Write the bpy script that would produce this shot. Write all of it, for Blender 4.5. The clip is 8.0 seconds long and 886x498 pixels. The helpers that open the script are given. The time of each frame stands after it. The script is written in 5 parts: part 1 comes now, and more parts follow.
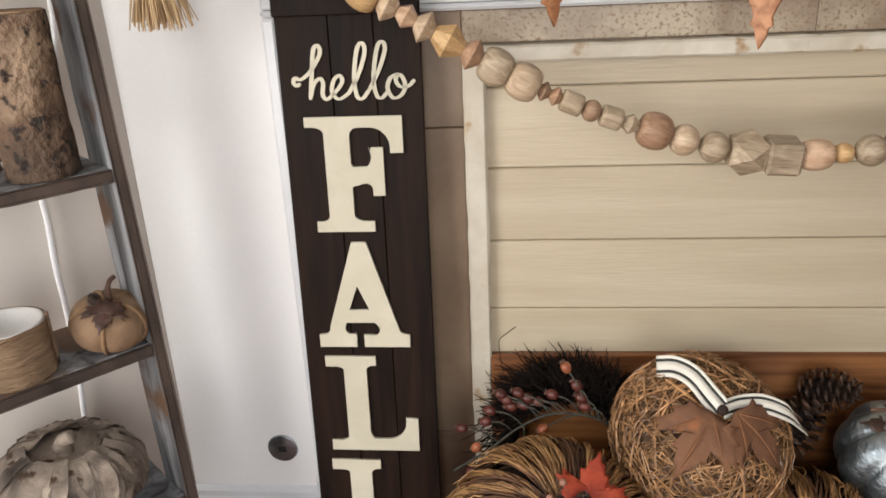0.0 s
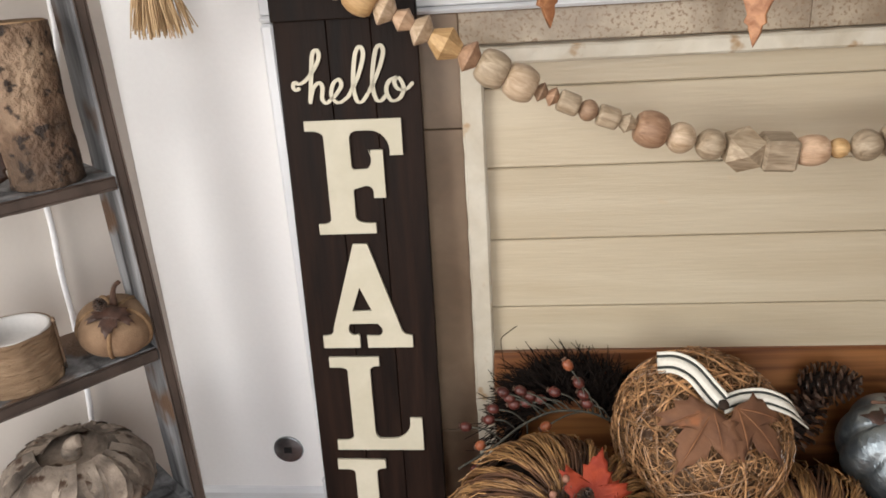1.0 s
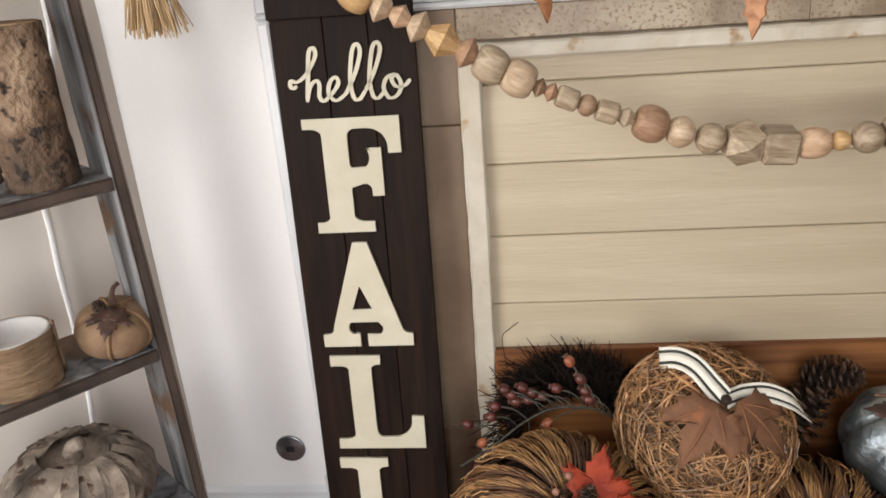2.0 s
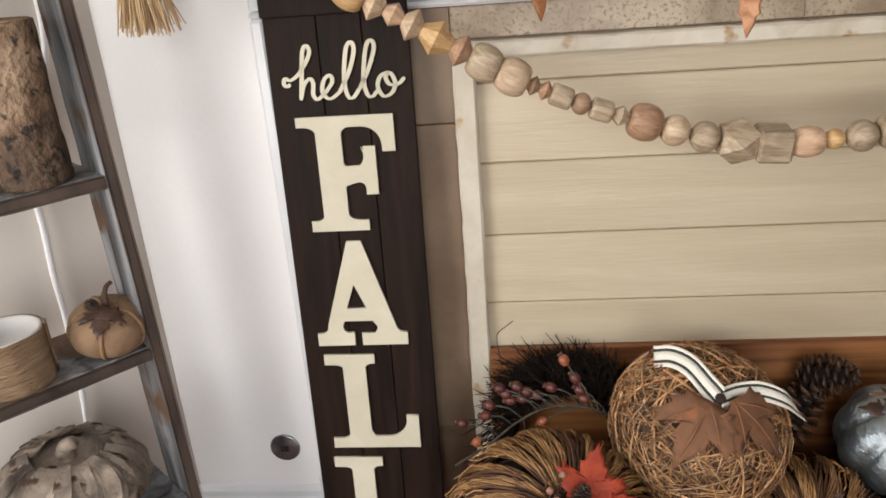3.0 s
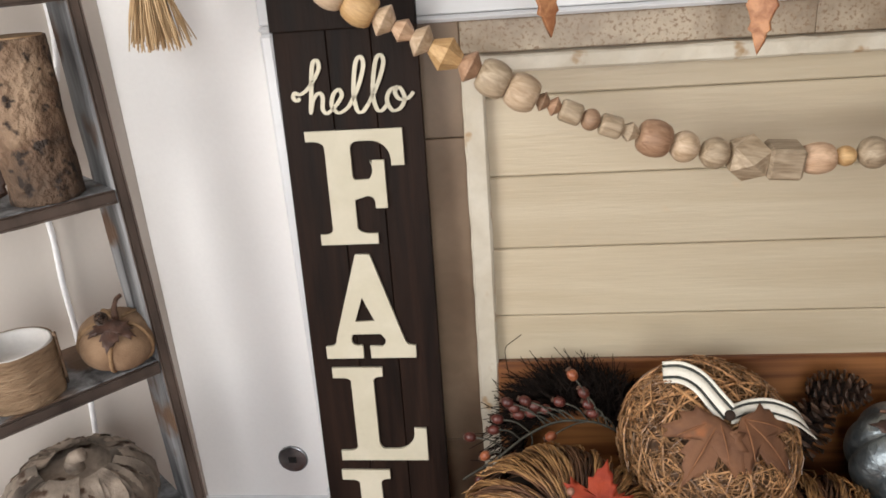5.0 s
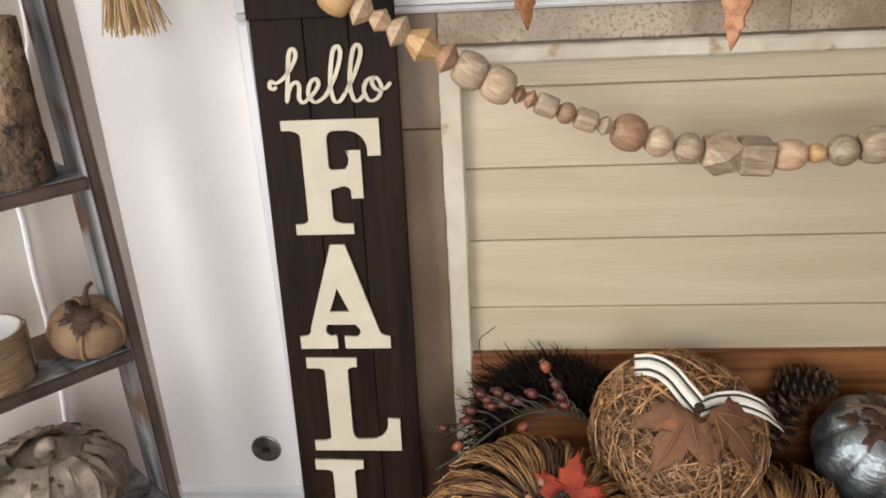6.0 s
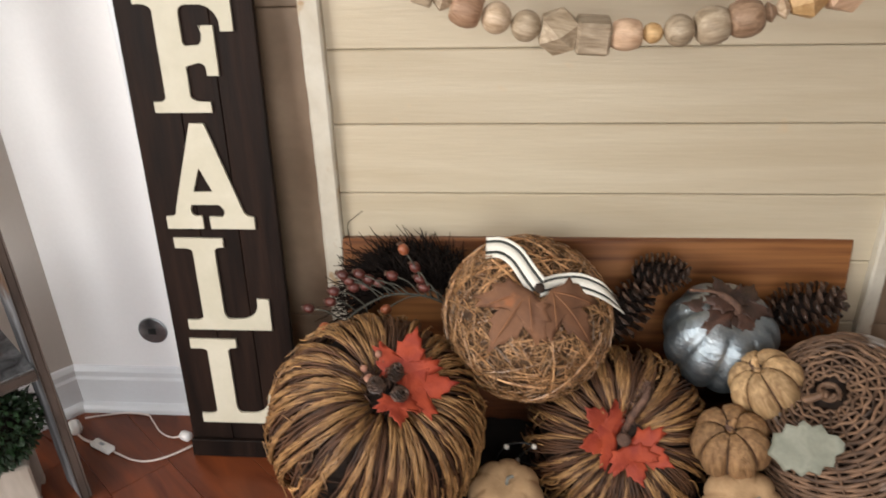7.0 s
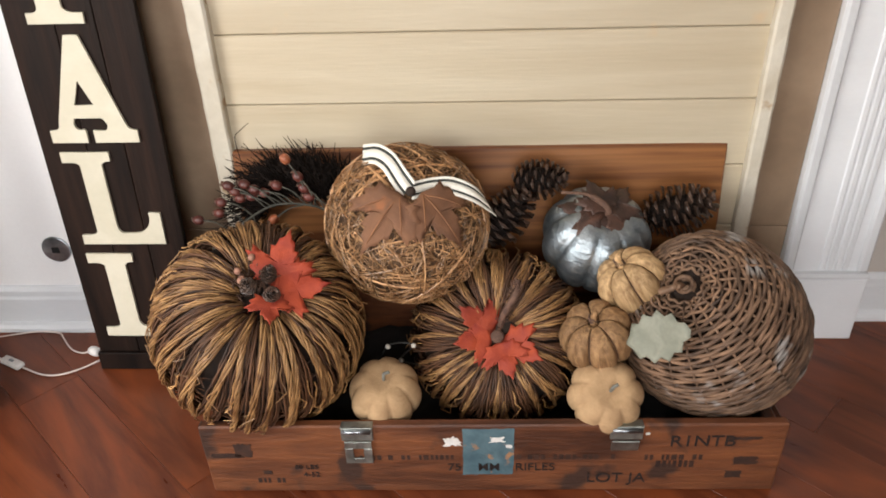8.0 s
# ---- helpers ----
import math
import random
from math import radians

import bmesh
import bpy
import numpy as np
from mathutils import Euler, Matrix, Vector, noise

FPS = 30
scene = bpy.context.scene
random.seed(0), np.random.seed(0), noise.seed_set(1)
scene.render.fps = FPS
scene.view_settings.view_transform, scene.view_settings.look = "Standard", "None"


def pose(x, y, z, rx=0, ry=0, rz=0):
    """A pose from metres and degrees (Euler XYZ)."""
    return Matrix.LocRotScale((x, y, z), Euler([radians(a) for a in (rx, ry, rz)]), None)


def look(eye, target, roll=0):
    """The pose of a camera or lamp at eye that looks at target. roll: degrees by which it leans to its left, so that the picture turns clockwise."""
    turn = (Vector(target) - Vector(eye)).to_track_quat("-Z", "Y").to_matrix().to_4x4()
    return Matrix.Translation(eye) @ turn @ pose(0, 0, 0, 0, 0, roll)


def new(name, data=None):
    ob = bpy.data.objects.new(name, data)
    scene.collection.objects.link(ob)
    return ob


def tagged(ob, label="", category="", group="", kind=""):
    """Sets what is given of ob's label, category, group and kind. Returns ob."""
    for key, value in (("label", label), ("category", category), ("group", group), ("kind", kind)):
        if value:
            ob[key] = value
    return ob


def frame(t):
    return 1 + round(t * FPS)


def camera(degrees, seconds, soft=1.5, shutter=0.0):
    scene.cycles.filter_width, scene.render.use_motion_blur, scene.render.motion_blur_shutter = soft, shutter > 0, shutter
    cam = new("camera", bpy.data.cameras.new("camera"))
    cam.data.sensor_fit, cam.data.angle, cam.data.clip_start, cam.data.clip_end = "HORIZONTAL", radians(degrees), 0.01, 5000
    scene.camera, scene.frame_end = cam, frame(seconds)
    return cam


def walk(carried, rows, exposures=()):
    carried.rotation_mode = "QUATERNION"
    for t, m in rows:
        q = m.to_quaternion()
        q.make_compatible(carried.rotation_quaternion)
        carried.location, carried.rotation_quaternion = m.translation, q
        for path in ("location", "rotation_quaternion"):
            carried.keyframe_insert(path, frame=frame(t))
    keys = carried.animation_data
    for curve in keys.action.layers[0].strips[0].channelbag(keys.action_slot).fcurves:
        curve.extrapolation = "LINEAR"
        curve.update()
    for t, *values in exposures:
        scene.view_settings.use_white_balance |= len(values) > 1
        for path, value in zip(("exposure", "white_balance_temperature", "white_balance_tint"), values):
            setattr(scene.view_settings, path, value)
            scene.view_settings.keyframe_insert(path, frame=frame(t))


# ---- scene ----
cam = camera(59.73, 8.0, soft=1.7, shutter=0.25)
# seconds, place in metres, turn in degrees
ROWS = [
    (0.0, 0.0629, 0.0596, 1.1840, 68.424, 2.532, 5.115),
    (0.5, 0.0644, 0.0562, 1.1867, 68.252, 2.732, 5.124),
    (1.0, 0.0684, 0.0491, 1.1890, 68.417, 3.462, 5.013),
    (1.5, 0.0683, 0.0535, 1.1911, 68.221, 4.065, 5.002),
    (3.0, 0.0752, 0.0595, 1.1887, 67.932, 4.056, 4.662),
    (3.5, 0.0711, 0.0642, 1.2071, 68.162, 4.409, 4.834),
    (4.0, 0.0760, 0.0663, 1.2008, 68.418, 4.771, 4.944),
    (5.5, 0.0761, 0.0663, 1.2044, 68.233, 3.415, 5.231),
    (6.0, 0.0829, 0.0639, 1.2020, 67.688, 2.857, 4.190),
    (6.5, 0.1658, 0.0696, 1.1643, 64.623, 2.588, 2.801),
    (7.0, 0.3195, 0.0399, 1.1365, 61.909, 1.620, 4.297),
    (7.5, 0.4520, 0.0046, 1.1043, 59.887, 1.132, 4.333),
    (8.0, 0.4980, -0.0115, 1.0968, 57.457, 1.797, 2.404),
]
walk(cam, [(t, pose(x, y, z, rx, ry, rz)) for t, x, y, z, rx, ry, rz in ROWS],
     exposures=[(0, 0.15), (5.8, 0.15), (6.5, 0.17), (7.0, 0.30), (7.5, 0.47), (8.0, 0.56)])

# ---- daylight ----
world = bpy.data.worlds.new("sky")
scene.world = world
world.use_nodes = True
sky = world.node_tree.nodes.new("ShaderNodeTexSky")
sky.sky_type, sky.sun_disc = "NISHITA", False
sky.sun_elevation, sky.sun_rotation = radians(35), radians(200)
world.node_tree.links.new(sky.outputs[0], world.node_tree.nodes["Background"].inputs[0])
world.node_tree.nodes["Background"].inputs[1].default_value = 0.12


def window_light(eye, target, wide, high, watts, colour):
    data = bpy.data.lights.new("window_daylight", "AREA")
    data.shape, data.size, data.size_y, data.energy, data.color = "RECTANGLE", wide, high, watts, colour
    new("window_daylight", data).matrix_world = look(eye, target)


window_light((-1.47, -0.27, 1.15), (-0.20, 1.1, 0.60), 1.3, 1.6, 40, (1.0, 0.97, 0.935))
window_light((0.35, -1.36, 1.15), (-0.50, 1.3, 0.50), 1.2, 1.5, 29, (1.0, 0.985, 0.97))


# ---- materials ----
def links_of(m):
    return m.node_tree.nodes, m.node_tree.links


def surface(name, dark, light, scale=(8, 8, 8), rough=0.6, metal=0.0, bump=0.15, fine=6.0, vary=0.12, island=False,
            fleck=None, fleck_scale=60.0, fleck_edge=0.62, warp=0.6, gloss_vary=0.12, mid=None, coat=0.0, depth=0.004, rings=0.0, grain=0.12, spec=0.5):
    """Two-scale mottled or grained surface: stretched noise, fine noise, flecks, relief."""
    m = bpy.data.materials.new(name)
    m.use_nodes = True
    n, l = links_of(m)
    b = n["Principled BSDF"]
    co = n.new("ShaderNodeTexCoord")
    info = n.new("ShaderNodeObjectInfo")
    shift = n.new("ShaderNodeVectorMath")
    shift.operation = "MULTIPLY_ADD"
    shift.inputs[1].default_value = (7.3, 5.1, 9.7)
    l.new(info.outputs["Random"], shift.inputs[0])
    mp = n.new("ShaderNodeMapping")
    mp.inputs["Scale"].default_value = scale
    l.new(co.outputs["Object"], mp.inputs[0])
    l.new(mp.outputs[0], shift.inputs[2])
    a = n.new("ShaderNodeTexNoise")
    a.inputs["Scale"].default_value, a.inputs["Detail"].default_value, a.inputs["Distortion"].default_value = 1.0, 5.0, warp
    l.new(shift.outputs[0], a.inputs["Vector"])
    f = n.new("ShaderNodeTexNoise")
    f.inputs["Scale"].default_value, f.inputs["Detail"].default_value = fine, 4.0
    l.new(shift.outputs[0], f.inputs["Vector"])
    source = a.outputs["Fac"]
    if rings:
        w = n.new("ShaderNodeMath")
        w.operation = "MULTIPLY"
        w.inputs[1].default_value = rings
        l.new(a.outputs["Fac"], w.inputs[0])
        fr = n.new("ShaderNodeMath")
        fr.operation = "PINGPONG"
        fr.inputs[1].default_value = 1.0
        l.new(w.outputs[0], fr.inputs[0])
        source = fr.outputs[0]
    ramp = n.new("ShaderNodeValToRGB")
    e = ramp.color_ramp.elements
    e[0].position, e[0].color = (0.1, (*dark, 1)) if rings else (0.3, (*dark, 1))
    e[1].position, e[1].color = (0.9, (*light, 1)) if rings else (0.7, (*light, 1))
    if mid:
        k = ramp.color_ramp.elements.new(0.5)
        k.color = (*mid, 1)
    l.new(source, ramp.inputs[0])
    hsv = n.new("ShaderNodeHueSaturation")
    mr = n.new("ShaderNodeMapRange")
    mr.inputs["To Min"].default_value, mr.inputs["To Max"].default_value = 1 - grain, 1 + grain
    l.new(f.outputs["Fac"], mr.inputs[0])
    ob = n.new("ShaderNodeMapRange")
    ob.inputs["To Min"].default_value, ob.inputs["To Max"].default_value = 1 - vary, 1 + vary
    if island:
        geo = n.new("ShaderNodeNewGeometry")
        l.new(geo.outputs["Random Per Island"], ob.inputs[0])
    else:
        l.new(info.outputs["Random"], ob.inputs[0])
    mul = n.new("ShaderNodeMath")
    mul.operation = "MULTIPLY"
    l.new(mr.outputs[0], mul.inputs[0])
    l.new(ob.outputs[0], mul.inputs[1])
    l.new(mul.outputs[0], hsv.inputs["Value"])
    l.new(ramp.outputs[0], hsv.inputs["Color"])
    colour = hsv.outputs[0]
    if fleck:
        s = n.new("ShaderNodeTexNoise")
        s.inputs["Scale"].default_value, s.inputs["Detail"].default_value = fleck_scale, 3.0
        l.new(co.outputs["Object"], s.inputs["Vector"])
        sr = n.new("ShaderNodeValToRGB")
        sr.color_ramp.elements[0].position, sr.color_ramp.elements[1].position = fleck_edge - 0.03, fleck_edge + 0.05
        l.new(s.outputs["Fac"], sr.inputs[0])
        mix = n.new("ShaderNodeMix")
        mix.data_type = "RGBA"
        l.new(sr.outputs[0], mix.inputs["Factor"])
        l.new(colour, mix.inputs["A"])
        mix.inputs["B"].default_value = (*fleck, 1)
        colour = mix.outputs["Result"]
    l.new(colour, b.inputs["Base Color"])
    rr = n.new("ShaderNodeMapRange")
    rr.inputs["To Min"].default_value, rr.inputs["To Max"].default_value = max(rough - gloss_vary, 0.03), min(rough + gloss_vary, 1)
    l.new(a.outputs["Fac"], rr.inputs[0])
    l.new(rr.outputs[0], b.inputs["Roughness"])
    b.inputs["Metallic"].default_value = metal
    b.inputs["Coat Weight"].default_value = coat
    b.inputs["Specular IOR Level"].default_value = spec
    if bump:
        add = n.new("ShaderNodeMath")
        l.new(a.outputs["Fac"], add.inputs[0])
        l.new(f.outputs["Fac"], add.inputs[1])
        bp = n.new("ShaderNodeBump")
        bp.inputs["Strength"].default_value, bp.inputs["Distance"].default_value = bump, depth
        l.new(add.outputs[0], bp.inputs["Height"])
        l.new(bp.outputs[0], b.inputs["Normal"])
    return m


wall_paint = surface("wall_paint", (0.879, 0.869, 0.862), (0.904, 0.897, 0.894), (1.5, 1.5, 1.5), 0.6, fine=90, bump=0.06, depth=0.002, fleck=(0.6, 0.57, 0.53), fleck_scale=17, fleck_edge=0.80, grain=0.03)
beige_paint = surface("beige_paint", (0.544, 0.497, 0.451), (0.578, 0.531, 0.484), (1.5, 1.5, 1.5), 0.65, fine=90, bump=0.06, depth=0.002, grain=0.03)
taupe_paint = surface("taupe_paint", (0.27, 0.24, 0.21), (0.31, 0.28, 0.25), (1.5, 1.5, 1.5), 0.7, fine=90, bump=0.06, depth=0.002, grain=0.03)
trim_paint = surface("trim_paint", (0.70, 0.715, 0.735), (0.75, 0.762, 0.78), (4, 4, 12), 0.35, fine=20, bump=0.05, fleck=(0.5, 0.44, 0.36), fleck_scale=26, fleck_edge=0.80, grain=0.03)
ceiling_paint = surface("ceiling_paint", (0.76, 0.75, 0.73), (0.8, 0.79, 0.77), (3, 3, 3), 0.8, grain=0.02)
plank_paint = surface("plank_paint", (0.483, 0.404, 0.283), (0.558, 0.482, 0.355), (1.6, 10, 22), 0.42, fine=9, bump=0.2, vary=0.03, fleck=(0.56, 0.43, 0.28), fleck_scale=11, fleck_edge=0.70, grain=0.06)
frame_paint = surface("frame_paint", (0.534, 0.469, 0.359), (0.699, 0.653, 0.552), (9, 9, 9), 0.5, fine=6, bump=0.4, fleck=(0.40, 0.27, 0.15), fleck_scale=21, fleck_edge=0.66, grain=0.1)
stone = surface("travertine", (0.185, 0.126, 0.0811), (0.283, 0.2, 0.133), (7, 7, 7), 0.4, fine=7, bump=0.12, vary=0.06)
stone_flecked = surface("flecked_travertine", (0.23, 0.17, 0.115), (0.442, 0.365, 0.272), (9, 9, 9), 0.4, fine=9, bump=0.25, fleck=(0.255, 0.175, 0.11), fleck_scale=170, fleck_edge=0.57, grain=0.2)
sign_wood = surface("dark_stained_wood", (0.00347, 0.00179, 0.00123), (0.0169, 0.0081, 0.00504), (26, 26, 2.6), 0.6, fine=5, bump=0.3, vary=0.35, grain=0.4, spec=0.15)
letter_paint = surface("cream_letter_paint", (0.54, 0.5, 0.378), (0.612, 0.567, 0.45), (12, 12, 6), 0.55, fine=9, bump=0.08, grain=0.04)
floor_wood = surface("red_hardwood", (0.0717, 0.015, 0.0051), (0.19, 0.046, 0.0136), (8, 1.5, 8), 0.32, fine=9, bump=0.04, vary=0.06, mid=(0.135, 0.034, 0.012), warp=2.6, rings=0.0, coat=0.0, spec=0.38)
crate_wood = surface("crate_pine", (0.0491, 0.0143, 0.00481), (0.182, 0.0571, 0.0166), (4, 12, 20), 0.6, fine=7, bump=0.6, warp=1.0, mid=(0.125, 0.039, 0.013), fleck=(0.038, 0.016, 0.009), fleck_scale=11, fleck_edge=0.60, grain=0.35)
lid_wood = surface("lid_pine", (0.141, 0.0461, 0.0141), (0.332, 0.137, 0.0449), (0.9, 9, 26), 0.42, fine=4, bump=0.15, warp=0.25, rings=7.0)
grey_wood = surface("weathered_grey_wood", (0.018, 0.017, 0.018), (0.27, 0.275, 0.285), (34, 34, 3.0), 0.75, fine=4, bump=0.6, grain=0.25, fleck=(0.10, 0.055, 0.03), fleck_scale=7, fleck_edge=0.56)
brown_wood = surface("weathered_brown_wood", (0.034, 0.023, 0.018), (0.105, 0.075, 0.06), (14, 14, 6), 0.75, fine=5, bump=0.35)
dark_lining = surface("dark_lining", (0.006, 0.006, 0.006), (0.018, 0.015, 0.014), (14, 14, 14), 0.9)
black_ink = surface("black_ink", (0.006, 0.004, 0.004), (0.022, 0.011, 0.007), (60, 60, 60), 0.7, bump=0)
steel = surface("galvanised_steel", (0.20, 0.215, 0.20), (0.40, 0.42, 0.385), (40, 40, 40), 0.5, 1.0, bump=0.1)
dark_steel = surface("dull_steel", (0.20, 0.215, 0.23), (0.42, 0.44, 0.46), (30, 30, 30), 0.35, 1.0, bump=0.1)
hole_black = surface("hole_black", (0.004, 0.004, 0.004), (0.008, 0.008, 0.008), (30, 30, 30), 0.8, bump=0)
white_plastic = surface("white_plastic", (0.72, 0.69, 0.66), (0.78, 0.76, 0.73), (30, 30, 30), 0.35, bump=0)


# ---- building blocks ----
class G:
    """Collects points and faces of one mesh."""

    def __init__(self):
        self.v, self.f = [], []

    def add(self, verts, faces):
        k = len(self.v)
        self.v += [tuple(p) for p in verts]
        self.f += [tuple(i + k for i in f) for f in faces]
        return self

    def box(self, x0, x1, y0, y1, z0, z1, c=0.002, m=None):
        """A box with chamfered edges."""
        lo, hi = (x0, y0, z0), (x1, y1, z1)
        c = min(c, *(0.45 * (hi[i] - lo[i]) for i in range(3)))
        verts, index = [], {}
        for cx in (0, 1):
            for cy in (0, 1):
                for cz in (0, 1):
                    s = (cx, cy, cz)
                    for ax in range(3):
                        p = []
                        for i in range(3):
                            edge = hi[i] if s[i] else lo[i]
                            p.append(edge if i == ax else edge + (-c if s[i] else c))
                        index[s, ax] = len(verts)
                        verts.append(p)
        faces = []
        for ax in range(3):
            u, w = (ax + 1) % 3, (ax + 2) % 3
            for side in (0, 1):
                ring = []
                for a, b in ((0, 0), (1, 0), (1, 1), (0, 1)):
                    s = [0, 0, 0]
                    s[ax], s[u], s[w] = side, a, b
                    ring.append(index[tuple(s), ax])
                faces.append(ring if side else ring[::-1])
            for a in (0, 1):
                for b in (0, 1):
                    s0, s1 = [0, 0, 0], [0, 0, 0]
                    s0[u] = s1[u] = a
                    s0[w] = s1[w] = b
                    s1[ax] = 1
                    q = [index[tuple(s0), u], index[tuple(s1), u], index[tuple(s1), w], index[tuple(s0), w]]
                    faces.append(q if (a == b) else q[::-1])
        for s in [(a, b, d) for a in (0, 1) for b in (0, 1) for d in (0, 1)]:
            t = [index[s, 0], index[s, 1], index[s, 2]]
            faces.append(t if sum(s) % 2 else t[::-1])
        if m is not None:
            verts = [m @ Vector(p) for p in verts]
        return self.add(verts, faces)

    def tube(self, pts, rad, sides=6, flat=1.0, cap=True):
        """A tube along points; rad is a number or one for each point; flat squeezes it."""
        pts = [Vector(p) for p in pts]
        n = len(pts)
        rads = rad if hasattr(rad, "__len__") else [rad] * n
        verts, faces = [], []
        side = None
        for i, p in enumerate(pts):
            d = (pts[min(i + 1, n - 1)] - pts[max(i - 1, 0)])
            d = d.normalized() if d.length > 1e-9 else Vector((0, 0, 1))
            if side is None:
                side = d.orthogonal().normalized()
            side = side - d * side.dot(d)
            side = side.normalized() if side.length > 1e-6 else d.orthogonal().normalized()
            up = d.cross(side)
            for k in range(sides):
                a = 2 * math.pi * k / sides
                verts.append(p + rads[i] * (math.cos(a) * side + flat * math.sin(a) * up))
        for i in range(n - 1):
            for k in range(sides):
                q = (k + 1) % sides
                faces.append((i * sides + k, i * sides + q, (i + 1) * sides + q, (i + 1) * sides + k))
        if cap:
            faces.append(tuple(range(sides))[::-1])
            faces.append(tuple((n - 1) * sides + k for k in range(sides)))
        return self.add(verts, faces)

    def lathe(self, profile, sides=24, m=None, lobes=0, lobe=0.0, sharp=1.0):
        """A turned shape round z from (radius, height) pairs; lobes pinch it into ribs."""
        verts, faces = [], []
        n = len(profile)
        for r, z in profile:
            for k in range(sides):
                a = 2 * math.pi * k / sides
                s = 1.0
                if lobes:
                    s = 1 - lobe * (1 - abs(math.sin(a * lobes / 2)) ** sharp)
                verts.append(Vector((r * s * math.cos(a), r * s * math.sin(a), z)))
        for i in range(n - 1):
            for k in range(sides):
                q = (k + 1) % sides
                faces.append((i * sides + k, i * sides + q, (i + 1) * sides + q, (i + 1) * sides + k))
        faces.append(tuple(range(sides))[::-1])
        faces.append(tuple((n - 1) * sides + k for k in range(sides)))
        if m is not None:
            verts = [m @ p for p in verts]
        return self.add(verts, faces)

    def prism(self, outline, y0, y1, m=None):
        """A convex outline in x, z drawn out from y0 to y1."""
        n = len(outline)
        verts = [Vector((x, y0, z)) for x, z in outline] + [Vector((x, y1, z)) for x, z in outline]
        faces = [tuple(range(n)), tuple(range(n, 2 * n))[::-1]]
        faces += [(i, i + n, (i + 1) % n + n, (i + 1) % n) for i in range(n)]
        if m is not None:
            verts = [m @ p for p in verts]
        return self.add(verts, faces)

    def mesh(self, name, material, smooth=False):
        me = bpy.data.meshes.new(name)
        me.from_pydata(self.v, [], self.f)
        me.materials.append(material)
        if smooth:
            me.polygons.foreach_set("use_smooth", [True] * len(me.polygons))
        bm = bmesh.new()
        bm.from_mesh(me)
        bmesh.ops.recalc_face_normals(bm, faces=bm.faces)
        bm.to_mesh(me)
        bm.free()
        me.update()
        return me


def part(name, g, material, parent=None, label="", smooth=False, m=None):
    """One mesh object, under a thing or a part."""
    ob = new(name, g.mesh(name, material, smooth) if isinstance(g, G) else g)
    if parent:
        ob.parent = parent
    if m is not None:
        ob.matrix_basis = m
    if label:
        tagged(ob, label)
    return ob


def thing(name, label, category, m=None, group="", kind=""):
    """An Empty that carries the parts of one thing."""
    ob = new(name)
    ob.empty_display_size = 0.03
    if m is not None:
        ob.matrix_basis = m
    return tagged(ob, label, category, group, kind)


def outline_mesh(name, loops, thick, material, bevel=0.0006):
    """A flat cut-out with holes, in x, y, of a thickness, with eased edges."""
    cu = bpy.data.curves.new(name, "CURVE")
    cu.dimensions, cu.fill_mode, cu.extrude, cu.bevel_depth = "2D", "BOTH", thick / 2 - bevel, bevel
    for pts in loops:
        sp = cu.splines.new("POLY")
        sp.points.add(len(pts) - 1)
        for q, (x, y) in zip(sp.points, pts):
            q.co = (x, y, 0, 1)
        sp.use_cyclic_u = True
    tmp = bpy.data.objects.new(name, cu)
    me = bpy.data.meshes.new_from_object(tmp)
    bpy.data.objects.remove(tmp)
    me.materials.clear()
    me.materials.append(material)
    return me


def text_mesh(name, words, size, material, thick=0.0004):
    cu = bpy.data.curves.new(name, "FONT")
    cu.body, cu.size, cu.extrude, cu.offset = words, size, thick, 0.003 * size
    cu.align_x, cu.align_y = "CENTER", "CENTER"
    tmp = bpy.data.objects.new(name, cu)
    me = bpy.data.meshes.new_from_object(tmp)
    bpy.data.objects.remove(tmp)
    me.materials.clear()
    me.materials.append(material)
    return me


def smooth_path(pts, steps=6):
    """Catmull-Rom points through the given ones."""
    pts = [Vector(p) for p in pts]
    q = [2 * pts[0] - pts[1], *pts, 2 * pts[-1] - pts[-2]]
    out = []
    for i in range(1, len(q) - 2):
        for s in range(steps):
            t = s / steps
            out.append(0.5 * (2 * q[i] + (q[i + 1] - q[i - 1]) * t + (2 * q[i - 1] - 5 * q[i] + 4 * q[i + 1] - q[i + 2]) * t * t
                              + (3 * q[i] - q[i - 1] - 3 * q[i + 1] + q[i + 2]) * t ** 3))
    return out + [pts[-1]]


def aim(eye, way, spin=0.0):
    """A pose at eye whose z axis points along way."""
    return Matrix.Translation(eye) @ Vector(way).to_track_quat("Z", "Y").to_matrix().to_4x4() @ pose(0, 0, 0, 0, 0, spin)


def structure(name, g, material, label, category):
    return tagged(part(name, g, material), label, category, "", "structure")

# ---- the room ----
WALL = 1.378          # front of the fireplace wall
CX, CY = -0.642, 1.378  # where it meets the angled wall
structure("floor", G().box(-1.64, 3.14, -1.52, 1.56, -0.06, -0.004), floor_wood, "red-brown glossy hardwood floor", "floor")
structure("wall_north", G().box(CX - 0.02, 1.30, WALL, WALL + 0.12, 0, 2.45), wall_paint, "smooth white painted wall round the fireplace", "wall")
structure("wall_recess", G().box(1.30, 3.2, WALL + 0.045, WALL + 0.165, 0, 2.45), beige_paint, "beige painted wall beside the fireplace", "wall")
ANGLED = Matrix.Translation((CX, CY, 0)) @ pose(0, 0, 0, 0, 0, 45)
structure("wall_angled", G().box(-1.22, 0.0, 0.0, 0.12, 0, 2.45, m=ANGLED), beige_paint, "beige painted angled wall behind the ladder", "wall")
